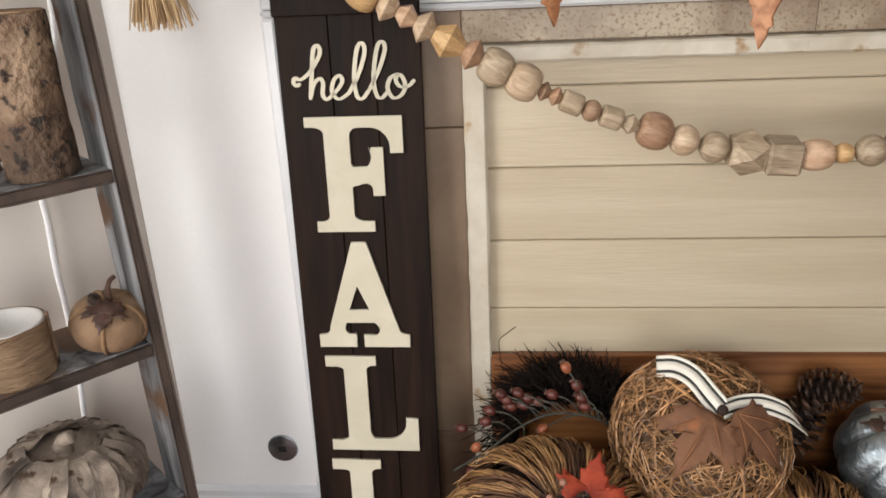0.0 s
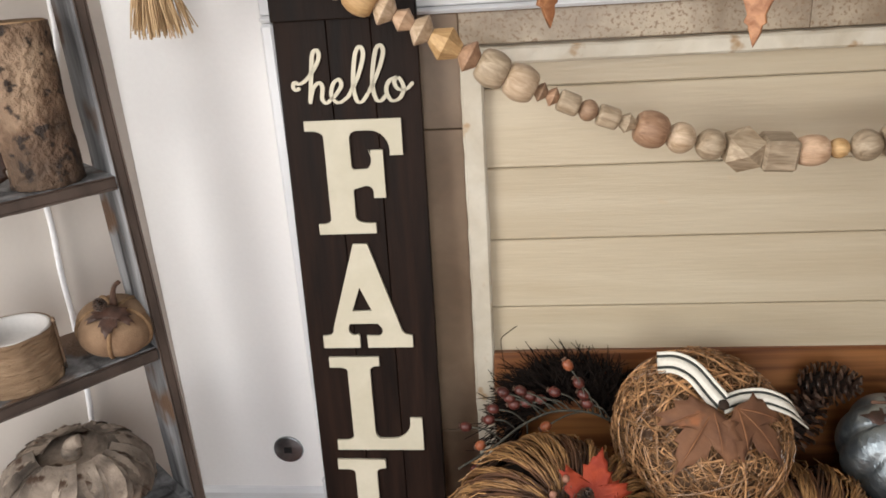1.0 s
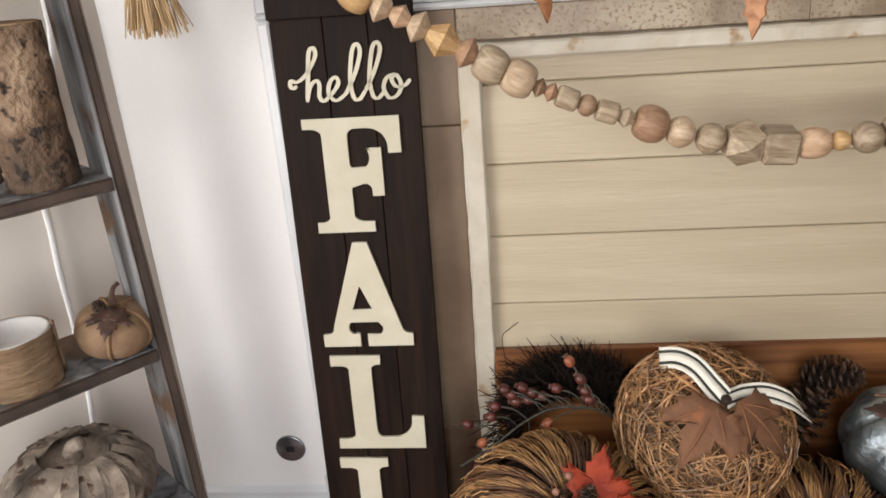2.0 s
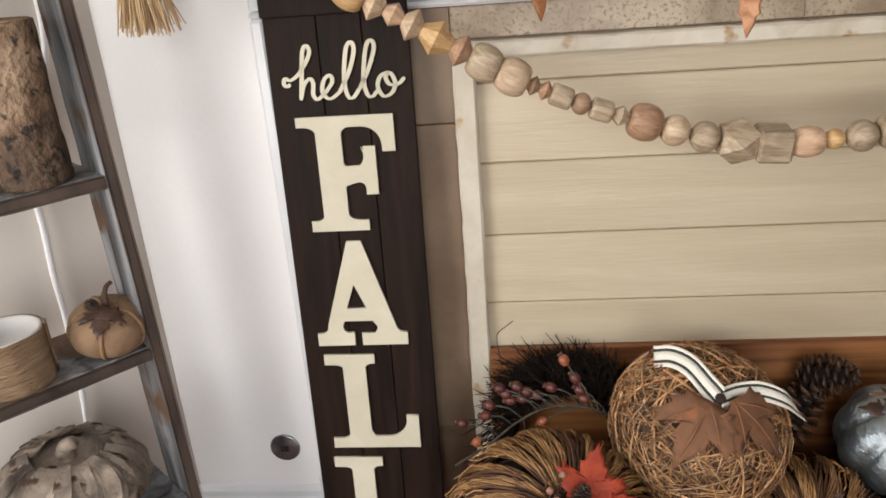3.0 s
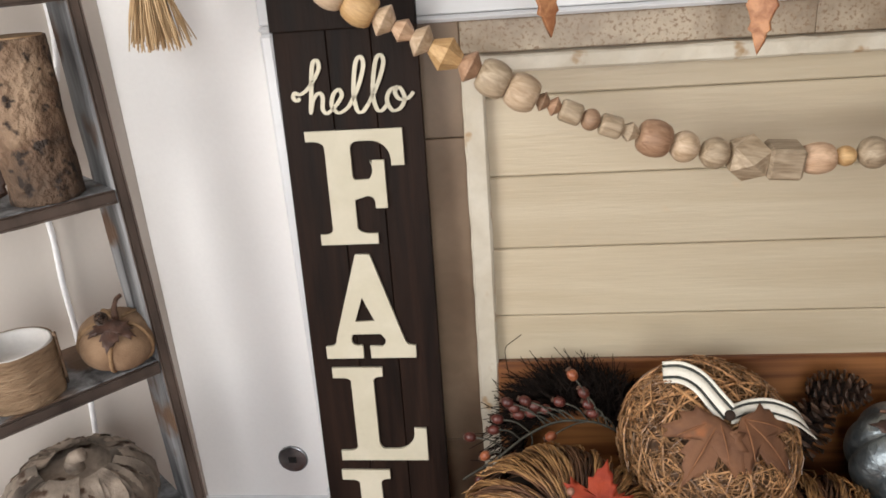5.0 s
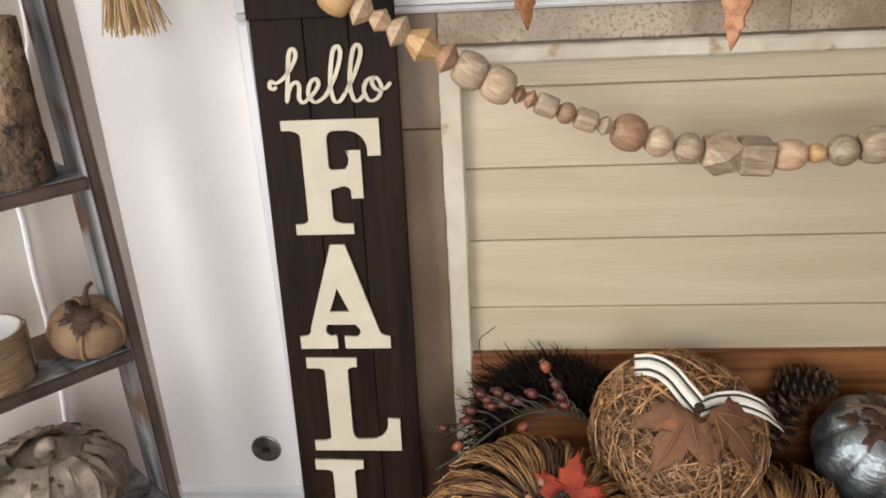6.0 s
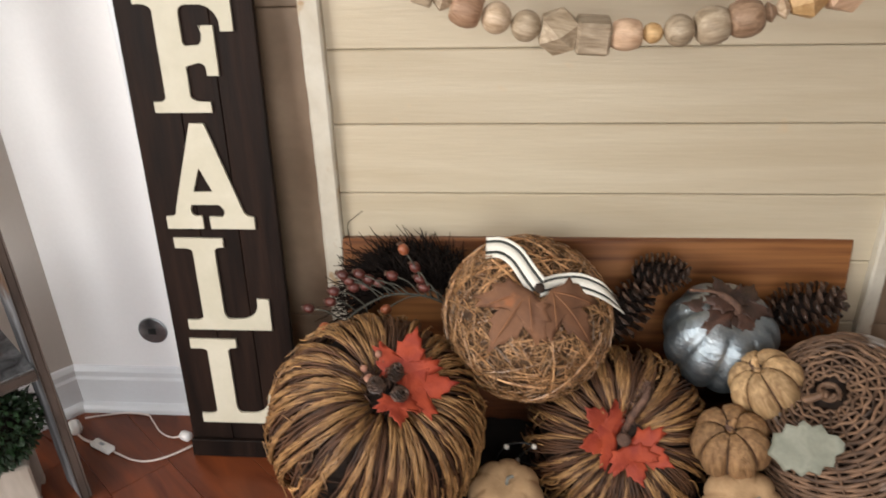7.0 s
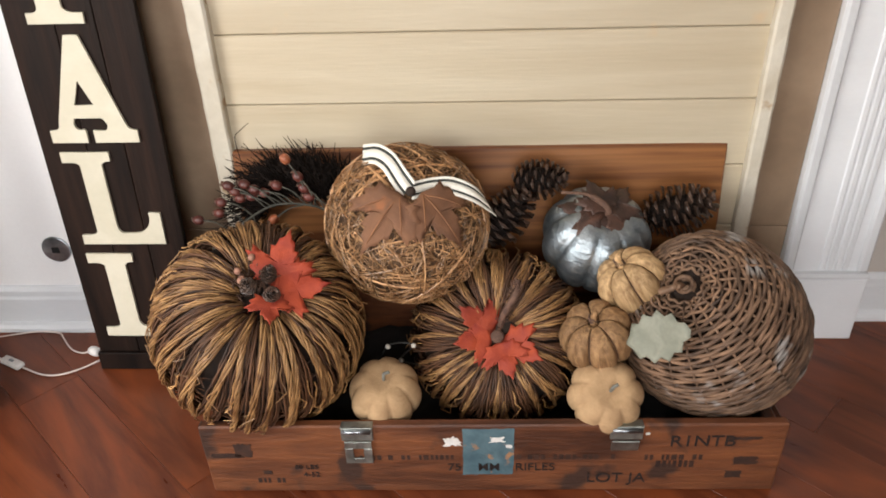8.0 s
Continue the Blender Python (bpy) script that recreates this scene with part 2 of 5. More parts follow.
WX, WY = CX - 1.22 * math.cos(radians(45)), CY - 1.22 * math.sin(radians(45))
SOUTH = -1.38
west = G().box(WX - 0.12, WX, SOUTH, -0.95, 0, 2.45).box(WX - 0.12, WX, 0.40, WY, 0, 2.45)
west.box(WX - 0.12, WX, -0.95, 0.40, 0, 0.32).box(WX - 0.12, WX, -0.95, 0.40, 2.0, 2.45)
structure("wall_west", west, taupe_paint, "taupe painted wall with a window opening", "wall")
# the wall across the room has another window
south = G().box(WX - 0.12, -0.25, SOUTH - 0.12, SOUTH, 0, 2.45).box(0.95, 3.0, SOUTH - 0.12, SOUTH, 0, 2.45)
for xa, xb in ((-0.25, 0.95),):
    south.box(xa, xb, SOUTH - 0.12, SOUTH, 0, 0.4).box(xa, xb, SOUTH - 0.12, SOUTH, 2.0, 2.45)
structure("wall_south", south, taupe_paint, "taupe painted wall with a window opening", "wall")
structure("wall_east", G().box(3.0, 3.12, SOUTH, WALL + 0.05, 0, 2.45), taupe_paint, "taupe painted plain wall", "wall")
structure("ceiling", G().box(-1.64, 3.14, -1.52, 1.56, 2.45, 2.55), ceiling_paint, "plain white ceiling", "ceiling")


def baseboard(name, x0, x1, m):
    """A board with a moulded top and a shoe strip, along local x, face towards -y."""
    prof = [(0, 0), (-0.012, 0), (-0.012, 0.084), (-0.009, 0.091), (-0.009, 0.104), (-0.004, 0.114), (0, 0.117)]
    shoe = [(-0.012, 0), (-0.026, 0), (-0.026, 0.010), (-0.022, 0.018), (-0.015, 0.022), (-0.012, 0.022)]
    base = None
    for nm, pr in (("baseboard", prof), ("shoe_strip", shoe)):
        g = G()
        n = len(pr)
        g.add([m @ Vector((x, y, z)) for x in (x0, x1) for y, z in pr],
              [tuple(range(n)), tuple(range(n, 2 * n))[::-1]] + [(i, (i + 1) % n, (i + 1) % n + n, i + n) for i in range(n)])
        if base is None:
            base = structure(name, g, trim_paint, "white painted moulded baseboard", "baseboard")
        else:
            part(nm, g, trim_paint, base)


baseboard("baseboard_north", CX, -0.36, Matrix.Translation((0, WALL, 0)))
baseboard("baseboard_angled", -1.22, 0.0, ANGLED)
baseboard("baseboard_recess", 1.285, 3.0, Matrix.Translation((0, WALL + 0.045, 0)))

# ---- fireplace surround: stone tiles, mantel, painted board cover ----
SURR = tagged(part("fireplace_surround", G().box(-0.16, 1.118, WALL - 0.004, WALL - 0.001, 0, 1.10), stone), "tan stone tiles round the fireplace opening", "surround", "", "structure")


def tile(x0, x1, z0, z1, mat):
    part("tile", G().box(x0, x1, WALL - 0.014, WALL - 0.002, z0, z1, 0.0015), mat, SURR)


for za, zb in ((0.0, 0.27), (0.2715, 0.889), (0.891, 1.0825)):
    tile(-0.158, -0.030, za, zb, stone)
    tile(1.031, 1.117, za, zb, stone)
for xa, xb in ((-0.029, 0.5300), (0.5304, 1.030)):
    tile(xa, xb, 1.030, 1.0825, stone_flecked)

COVER = thing("fireplace_cover", "cream painted horizontal boards in a rough wooden frame", "fireplace cover", kind="structure")
part("backing", G().box(0.0, 1.01, WALL - 0.006, WALL - 0.002, 0.0, 1.01), frame_paint, COVER)
for i, (za, zb) in enumerate(((0.0, 0.142), (0.142, 0.277), (0.277, 0.412), (0.412, 0.547), (0.547, 0.682), (0.682, 0.817), (0.817, 0.957), (0.957, 1.004))):
    part("board", G().box(0.006, 1.004, WALL - 0.018, WALL - 0.006, za + 0.0007, zb - 0.0007, 0.0028), plank_paint, COVER)


def rough_strip(name, x0, x1, z0, z1, seed):
    """A frame strip with a wavering edge and chipped corners."""
    rnd = random.Random(seed)
    along = (z1 - z0) > (x1 - x0)
    n = 40
    g = G()
    verts, faces = [], []
    for i in range(n + 1):
        t = i / n
        j = [rnd.uniform(-0.0009, 0.0009) for _ in range(4)]
        bulge = 0.0006 * math.sin(9 * t + seed)
        if along:
            z = z0 + (z1 - z0) * t
            ring = [(x0 + bulge + j[0], WALL - 0.004, z), (x0 + bulge + j[0], WALL - 0.036 + j[1], z), (x0 + 0.004, WALL - 0.040 + j[1], z),
                    (x1 - 0.004, WALL - 0.040 + j[2], z), (x1 + bulge + j[3], WALL - 0.036 + j[2], z), (x1 + bulge + j[3], WALL - 0.004, z)]
        else:
            x = x0 + (x1 - x0) * t
            ring = [(x, WALL - 0.004, z0 + bulge + j[0]), (x, WALL - 0.036 + j[1], z0 + bulge + j[0]), (x, WALL - 0.040 + j[1], z0 + 0.004),
                    (x, WALL - 0.040 + j[2], z1 - 0.004), (x, WALL - 0.036 + j[2], z1 + bulge + j[3]), (x, WALL - 0.004, z1 + bulge + j[3])]
        verts += ring
        if i:
            k = 6 * i
            faces += [(k - 6 + a, k - 6 + (a + 1) % 6, k + (a + 1) % 6, k + a) for a in range(6)]
    faces += [tuple(range(6))[::-1], tuple(6 * n + a for a in range(6))]
    g.add(verts, faces)
    part(name, g, frame_paint, COVER)


rough_strip("frame_strip", -0.029, 0.009, 0.0, 0.999, 1)
rough_strip("frame_strip", 1.002, 1.030, 0.0, 0.999, 2)
rough_strip("frame_strip", -0.027, 1.029, 1.0, 1.0275, 3)

MANTEL = thing("fireplace_mantel", "white painted wooden mantel with fluted pilasters", "mantel", kind="structure")


def pilaster(x0, x1):
    y = WALL - 0.030
    p = part("pilaster", G().box(x0, x1, y, WALL - 0.001, 0.165, 1.085, 0.002), trim_paint, MANTEL)
    w = x1 - x0
    part("edge_bead", G().box(x0 - 0.001, x0 + 0.022, y - 0.010, y + 0.001, 0.172, 1.083, 0.005), trim_paint, p)
    part("edge_bead", G().box(x1 - 0.022, x1 + 0.001, y - 0.010, y + 0.001, 0.172, 1.083, 0.005), trim_paint, p)
    for k in range(4):
        xa = x0 + 0.070 + k * (w - 0.108) / 4
        part("reed", G().box(xa + 0.004, xa + 0.016, y - 0.0035, y + 0.001, 0.172, 1.08, 0.0032), trim_paint, p)
    b = part("plinth", G().box(x0 - 0.004, x1 + 0.004, y - 0.014, WALL - 0.001, 0.0, 0.158, 0.003), trim_paint, MANTEL)
    part("plinth_cap", G().box(x0 - 0.004, x1 + 0.004, y - 0.018, WALL - 0.001, 0.159, 0.171, 0.004), trim_paint, b)


pilaster(1.118, 1.290)
pilaster(-0.356, -0.165)
part("frieze", G().box(-0.356, 1.278, WALL - 0.034, WALL - 0.001, 1.0965, 1.204, 0.002), trim_paint, MANTEL)
part("frieze_bead", G().box(-0.358, 1.280, WALL - 0.040, WALL - 0.001, 1.0845, 1.0955, 0.005), trim_paint, MANTEL)
part("mantel_shelf", G().box(-0.46, 1.38, WALL - 0.18, WALL - 0.001, 1.205, 1.250, 0.008), trim_paint, MANTEL)

# gas key plate on the wall
KEY = thing("gas_key_plate", "round dull steel gas key plate set in the white wall", "wall plate", pose(-0.437, WALL, 0.213, 90))
part("plate", G().lathe([(0.032, 0.0), (0.032, 0.0025), (0.029, 0.0048), (0.027, 0.0042), (0.025, 0.0050), (0.010, 0.0056)], 40), dark_steel, KEY, smooth=True)
part("key_socket", G().box(-0.0085, 0.0085, -0.0075, 0.0075, 0.0050, 0.0062, 0.0005), hole_black, KEY)

# ---- the tall sign that leans on the mantel ----
LEAN = math.degrees(math.atan(0.0745))
SIGN = thing("leaning_sign", "tall dark-stained plank sign with cream letters leaning on the mantel", "sign", pose(0, 1.234, 0.0, -LEAN))
for x0, x1 in ((-0.327, -0.2405), (-0.2395, -0.1675), (-0.1665, -0.092)):
    part("plank", G().box(x0, x1, 0.001, 0.013, 0.002, 1.148, 0.0012), sign_wood, SIGN)
part("batten", G().box(-0.328, -0.091, -0.010, 0.001, 1.090, 1.150, 0.0015), sign_wood, SIGN)
part("batten", G().box(-0.328, -0.091, -0.010, 0.001, 0.001, 0.043, 0.0015), sign_wood, SIGN)


def arc(cx, cy, rx, ry, a0, a1, n=7):
    return [(cx + rx * math.cos(radians(a0 + (a1 - a0) * i / n)), cy + ry * math.sin(radians(a0 + (a1 - a0) * i / n))) for i in range(n + 1)]


L_LOOP = [(0, 1), (0.0, 0.90), *arc(0.10, 0.86, 0.10, 0.04, 90, 0)[1:], (0.20, 0.16), *arc(0.09, 0.15, 0.11, 0.05, 0, -90), (0, 0.10), (0, 0),
          (1.0, 0), (1.0, 0.345), (0.87, 0.345), *arc(0.66, 0.30, 0.21, 0.18, 0, -90), (0.52, 0.12), *arc(0.52, 0.22, 0.07, 0.10, -90, -180), (0.45, 0.86),
          *arc(0.54, 0.86, 0.09, 0.05, 180, 90), (0.56, 0.91), (0.56, 1.0)]
F_LOOP = [(0, 1), (0, 0.92), (0.06, 0.92), *arc(0.06, 0.86, 0.13, 0.06, 90, 0), (0.19, 0.14), *arc(0.10, 0.14, 0.09, 0.05, 0, -90), (0.05, 0.09), (0.05, 0),
          (0.66, 0), (0.66, 0.09), (0.58, 0.09), *arc(0.58, 0.15, 0.13, 0.06, -90, -180), (0.45, 0.42), *arc(0.56, 0.38, 0.11, 0.05, 180, 90)[:3], (0.58, 0.43),
          *arc(0.60, 0.37, 0.07, 0.06, 90, 0), (0.67, 0.32), (0.79, 0.32), (0.79, 0.735), (0.67, 0.735), (0.67, 0.69), *arc(0.57, 0.66, 0.10, 0.10, 30, -60, 5), (0.47, 0.57), (0.45, 0.60),
          (0.45, 0.84), *arc(0.54, 0.84, 0.09, 0.07, 180, 90), *arc(0.66, 0.74, 0.21, 0.17, 90, 0), (0.87, 0.69), (1.0, 0.69), (1.0, 1.0)]
A_LOOP = [(0.43, 1), (0.13, 0.20), *arc(0.06, 0.19, 0.07, 0.07, 0, -90, 4), (0.0, 0.115), (0, 0), (0.41, 0), (0.41, 0.115), *arc(0.36, 0.18, 0.07, 0.06, -60, -190, 5), (0.31, 0.24),
          (0.63, 0.24), *arc(0.62, 0.17, 0.06, 0.06, 20, -80, 5), (0.50, 0.115), (0.50, 0), (1.0, 0), (1.0, 0.115), *arc(0.96, 0.20, 0.08, 0.08, -90, -170, 4), (0.58, 1)]
A_HOLE = [(0.35, 0.36), (0.58, 0.36), (0.455, 0.60)]


def letter(name, loops, x0, x1, z0, z1):
    me = outline_mesh(name, [[(p * (x1 - x0), q * (z1 - z0)) for p, q in lo] for lo in loops], 0.006, letter_paint)
    part(name, me, letter_paint, SIGN, m=pose(x0, -0.0022, z0, 90))


letter("letter_f", [F_LOOP], -0.291, -0.128, 0.733, 0.929)
letter("letter_a", [A_LOOP, A_HOLE], -0.297, -0.134, 0.517, 0.713)
letter("letter_l", [L_LOOP], -0.291, -0.127, 0.305, 0.497)
letter("letter_l", [L_LOOP], -0.295, -0.131, 0.086, 0.282)


def stroke(pts, wide):
    """A flat brush stroke along points in x, y, as one outline."""
    p = smooth_path([(x, y, 0) for x, y in pts], 7)
    lside, rside = [], []
    n = len(p)
    for i in range(n):
        d = (p[min(i + 1, n - 1)] - p[max(i - 1, 0)]).normalized()
        w = wide * (0.62 + 0.5 * abs(d.y)) * (0.55 if i in (0, n - 1) else 1)
        lside.append(p[i] + Vector((-d.y, d.x, 0)) * w)
        rside.append(p[i] - Vector((-d.y, d.x, 0)) * w)
    g = G()
    for zz in (0, 0.004):
        g.v += [(q.x, q.y, zz) for q in lside] + [(q.x, q.y, zz) for q in rside]
    m = 2 * n
    for i in range(n - 1):
        g.f += [(i, i + 1, n + i + 1, n + i), (m + i, m + n + i, m + n + i + 1, m + i + 1),
                (i, m + i, m + i + 1, i + 1), (n + i, n + i + 1, m + n + i + 1, m + n + i)]
    g.f += [(0, n, m + n, m), (n - 1, m + n - 1, m + 2 * n - 1, 2 * n - 1)]
    return g


HELLO = (
    ("letter_h", ((-0.292, 0.985), (-0.298, 0.981), (-0.303, 0.986), (-0.300, 0.994), (-0.291, 0.991), (-0.274, 1.003), (-0.256, 1.030), (-0.258, 1.044), (-0.266, 1.036), (-0.272, 0.995), (-0.277, 0.958))),
    ("letter_h", ((-0.277, 0.960), (-0.270, 0.982), (-0.259, 0.992), (-0.254, 0.984), (-0.256, 0.966), (-0.250, 0.958), (-0.242, 0.963))),
    ("letter_e", ((-0.243, 0.962), (-0.232, 0.972), (-0.222, 0.986), (-0.226, 0.996), (-0.236, 0.988), (-0.240, 0.970), (-0.230, 0.958), (-0.214, 0.966), (-0.208, 0.974))),
    ("letter_l", ((-0.209, 0.972), (-0.193, 1.000), (-0.182, 1.032), (-0.186, 1.046), (-0.195, 1.034), (-0.202, 0.990), (-0.199, 0.962), (-0.190, 0.958), (-0.178, 0.972))),
    ("letter_l", ((-0.179, 0.970), (-0.161, 1.002), (-0.149, 1.034), (-0.153, 1.047), (-0.162, 1.036), (-0.170, 0.992), (-0.167, 0.964), (-0.159, 0.958), (-0.148, 0.968))),
    ("letter_o", ((-0.128, 0.996), (-0.142, 0.990), (-0.148, 0.974), (-0.140, 0.958), (-0.126, 0.962), (-0.119, 0.978), (-0.126, 0.994), (-0.134, 0.988), (-0.128, 0.976), (-0.114, 0.976), (-0.103, 0.986))),
)
for k, (nm, pts) in enumerate(HELLO):
    part(nm, stroke(pts, 0.0031), letter_paint, SIGN, m=pose(0, 0.001 - 0.00015 * k, 0, 90))

# ---- wooden crate with its lid propped open ----
CRATE = thing("wooden_crate", "old reddish pine ammunition crate with stencilled writing, lid open", "crate", pose(0.508, 0.910, 0.0, 0, 0, 1.1))
CW, CD, CH = 0.492, 0.415, 0.160     # half width, depth, height
part("front_board", G().box(-CW, CW, 0.0, 0.018, 0.0, CH, 0.003), crate_wood, CRATE)
part("back_board", G().box(-CW, CW, CD - 0.018, CD, 0.0, CH, 0.003), crate_wood, CRATE)
part("end_board", G().box(-CW + 0.012, -CW + 0.030, 0.018, CD - 0.018, 0.0, CH - 0.012, 0.003), crate_wood, CRATE)
part("end_board", G().box(CW - 0.030, CW - 0.012, 0.018, CD - 0.018, 0.0, CH - 0.012, 0.003), crate_wood, CRATE)
part("end_cleat", G().box(-CW - 0.010, -CW + 0.012, 0.019, CD - 0.019, 0.06, 0.125, 0.003), crate_wood, CRATE)
part("end_cleat", G().box(CW - 0.012, CW + 0.010, 0.019, CD - 0.019, 0.06, 0.125, 0.003), crate_wood, CRATE)
part("bottom_board", G().box(-CW + 0.030, CW - 0.030, 0.018, CD - 0.018, 0.0, 0.014, 0.002), crate_wood, CRATE)
LIDM = pose(0, CD - 0.012, CH + 0.002, -7.0)
lid = part("lid", G().box(-CW, CW - 0.026, 0.0, 0.020, 0.0, 0.300, 0.003), lid_wood, CRATE, "open pine lid with orange grain", m=LIDM)

# hardware and stencils on the crate
def on_crate(x, z, y=-0.0006):
    return pose(x - 0.508, y, z, 90)


def latch(x, low, bend):
    la = part("latch", G().box(x - 0.027, x + 0.027, -0.004, 0.0, CH - 0.030, CH - 0.004, 0.001).box(x - 0.027, x + 0.027, -0.006, 0.012, CH - 0.004, CH + 0.001, 0.001), steel, CRATE, "bare galvanised steel hasp")
    part("hinge_pin", G().tube([(x - 0.024, -0.007, CH - 0.006), (x + 0.024, -0.007, CH - 0.006)], 0.004, 10), dark_steel, la, smooth=True)
    g = G()
    w, z1 = 0.023, CH - 0.031
    out = 0.006 + bend
    if bend:
        g.box(x - w, x + w, -out, -out + 0.003, low, z1, 0.0008, m=Matrix.Translation((0, -0.001, z1)) @ pose(0, 0, 0, 14) @ Matrix.Translation((0, 0.004, -z1)))
    else:
        for xa, xb, za, zb in ((-w, w, z1 - 0.016, z1), (-w, -0.009, low, z1 - 0.016), (0.009, w, low, z1 - 0.016), (-0.009, 0.009, low, low + 0.012)):
            g.box(x + xa, x + xb, -out, -out + 0.003, za, zb, 0.0006)
    part("hasp_plate", g, steel, la)


latch(-0.223, 0.078, 0.0)
latch(0.226, 0.098, 0.004)

blue_paint = surface("faded_blue_paint", (0.035, 0.075, 0.095), (0.09, 0.15, 0.17), (30, 30, 30), 0.6, fleck=(0.30, 0.16, 0.08), fleck_scale=40, fleck_edge=0.62)
faded_ink = surface("faded_ink", (0.015, 0.006, 0.0036), (0.045, 0.0168, 0.0078), (70, 70, 70), 0.7, bump=0)
white_paint = surface("chipped_white_paint", (0.6, 0.57, 0.52), (0.74, 0.72, 0.68), (40, 40, 40), 0.6)


def blotch(name, x, z, w, h, mat, seed, parent, jag=0.12, n=26, y=-0.0004):
    """A thin paint patch with a ragged outline."""
    rnd = random.Random(seed)
    pts = []
    for k in range(n):
        a = 2 * math.pi * k / n
        s = max(abs(math.cos(a)), abs(math.sin(a)))
        q = 1 - jag * rnd.random()
        pts.append((w / 2 * math.cos(a) / s * q, h / 2 * math.sin(a) / s * q))
    part(name, outline_mesh(name, [pts], 0.0008, mat, 0.0001), mat, parent, m=pose(x - 0.508, y, z, 90))


blotch("blue_label", 0.505, 0.098, 0.088, 0.112, blue_paint, 3, CRATE, 0.04, 40)
blotch("white_patch", 0.445, 0.124, 0.034, 0.026, white_paint, 5, CRATE, 0.5)
blotch("white_patch", 0.520, 0.128, 0.030, 0.016, white_paint, 6, CRATE, 0.6, y=-0.0012)
blotch("white_patch", 0.540, 0.112, 0.012, 0.010, white_paint, 7, CRATE, 0.6, y=-0.0012)
blotch("white_patch", 0.770, 0.140, 0.008, 0.006, white_paint, 8, CRATE, 0.6)
for k, (x, z, w, h) in enumerate(((0.085, 0.105, 0.034, 0.034), (0.12, 0.050, 0.016, 0.010), (0.93, 0.128, 0.06, 0.007), (0.94, 0.075, 0.045, 0.020), (0.925, 0.042, 0.03, 0.018), (0.055, 0.092, 0.06, 0.012))):
    blotch("dark_stain", x, z, w, h, faded_ink, 20 + k, CRATE, 0.22, 40)
for words, x, z, size in (("R1NTB", 0.862, 0.122, 0.036), ("RIFLES", 0.585, 0.062, 0.025), ("75", 0.447, 0.062, 0.025), ("MM", 0.506, 0.062, 0.025), ("80 LBS", 0.190, 0.064, 0.015), ("LOT JA", 0.725, 0.034, 0.033), ("4-52", 0.197, 0.045, 0.016)):
    part("stencil_text", text_mesh("stencil_text", words, size, black_ink), black_ink, CRATE, m=on_crate(x, z, -0.0016))


def stencil_bars(x0, x1, z, h, seed):
    """Writing that cannot be made out: short bars with gaps."""
    rnd = random.Random(seed)
    g = G()
    x = x0
    while x < x1:
        w = rnd.uniform(0.004, 0.009)
        if rnd.random() > 0.18:
            g.box(x - 0.508, x - 0.508 + w, -0.0009, -0.0002, z - h / 2, z + h / 2, 0.0001)
        x += w + 0.0035
    tagged(part("stencil_line", g, faded_ink, CRATE), kind="stuff")


for x0, x1, z, h, sd in ((0.285, 0.455, 0.086, 0.011, 1), (0.552, 0.715, 0.086, 0.011, 2), (0.77, 0.87, 0.084, 0.012, 3), (0.79, 0.855, 0.068, 0.016, 6), (0.08, 0.15, 0.030, 0.012, 7)):
    stencil_bars(x0, x1, z, h, sd)

# near-black rumpled sheet, added to keep the bottom of the crate dark
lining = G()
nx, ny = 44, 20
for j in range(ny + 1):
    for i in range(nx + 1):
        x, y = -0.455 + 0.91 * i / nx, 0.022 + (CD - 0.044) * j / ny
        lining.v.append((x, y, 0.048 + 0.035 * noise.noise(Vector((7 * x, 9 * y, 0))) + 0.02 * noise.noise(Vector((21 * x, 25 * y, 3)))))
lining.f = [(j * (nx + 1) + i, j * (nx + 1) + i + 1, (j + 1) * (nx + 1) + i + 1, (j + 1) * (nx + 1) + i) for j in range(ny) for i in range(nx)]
LINING = part("crate_lining", lining, dark_lining, None, smooth=True, m=pose(0.508, 0.910, 0.0, 0, 0, 1.1))
tagged(LINING, "rumpled near-black lining added to darken the wooden crate's bottom", "cloth")

# ---- shared shapes for the autumn things ----
raffia = surface("pale_raffia", (0.129, 0.0545, 0.0174), (0.457, 0.253, 0.0977), (30, 30, 30), 0.5, fine=6, bump=0.4, vary=0.5, island=True)
raffia_brown = surface("brown_raffia", (0.0313, 0.0125, 0.00544), (0.134, 0.0563, 0.0218), (30, 30, 10), 0.7, fine=6, bump=0.3, vary=0.3, island=True)
twig = surface("dark_twig", (0.00476, 0.00286, 0.00214), (0.0161, 0.00952, 0.00666), (60, 60, 60), 0.9, spec=0.2, bump=0.2, vary=0.3, island=True)
straw = surface("straw", (0.137, 0.0604, 0.0237), (0.569, 0.319, 0.148), (40, 40, 40), 0.30, fine=5, bump=0.2, vary=0.6, island=True)
# near-black: the dark gaps between ribs and weave are put into this colour
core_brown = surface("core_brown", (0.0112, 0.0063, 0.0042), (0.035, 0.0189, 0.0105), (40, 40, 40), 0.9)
leaf_red = surface("red_leaf_cloth", (0.22, 0.020, 0.008), (0.38, 0.055, 0.016), (30, 30, 30), 0.7, fine=5, bump=0.2)
leaf_rust = surface("rust_leaf", (0.117, 0.0504, 0.0252), (0.225, 0.101, 0.0468), (18, 18, 18), 0.75, fine=6, bump=0.25, fleck=(0.30, 0.105, 0.035), fleck_scale=14, fleck_edge=0.62)
leaf_vein = surface("leaf_vein", (0.20, 0.080, 0.034), (0.31, 0.135, 0.055), (40, 40, 40), 0.7)
leaf_brown = surface("brown_leaf", (0.0263, 0.0135, 0.00975), (0.09, 0.0413, 0.0263), (40, 40, 40), 0.5, fine=5, bump=0.3)
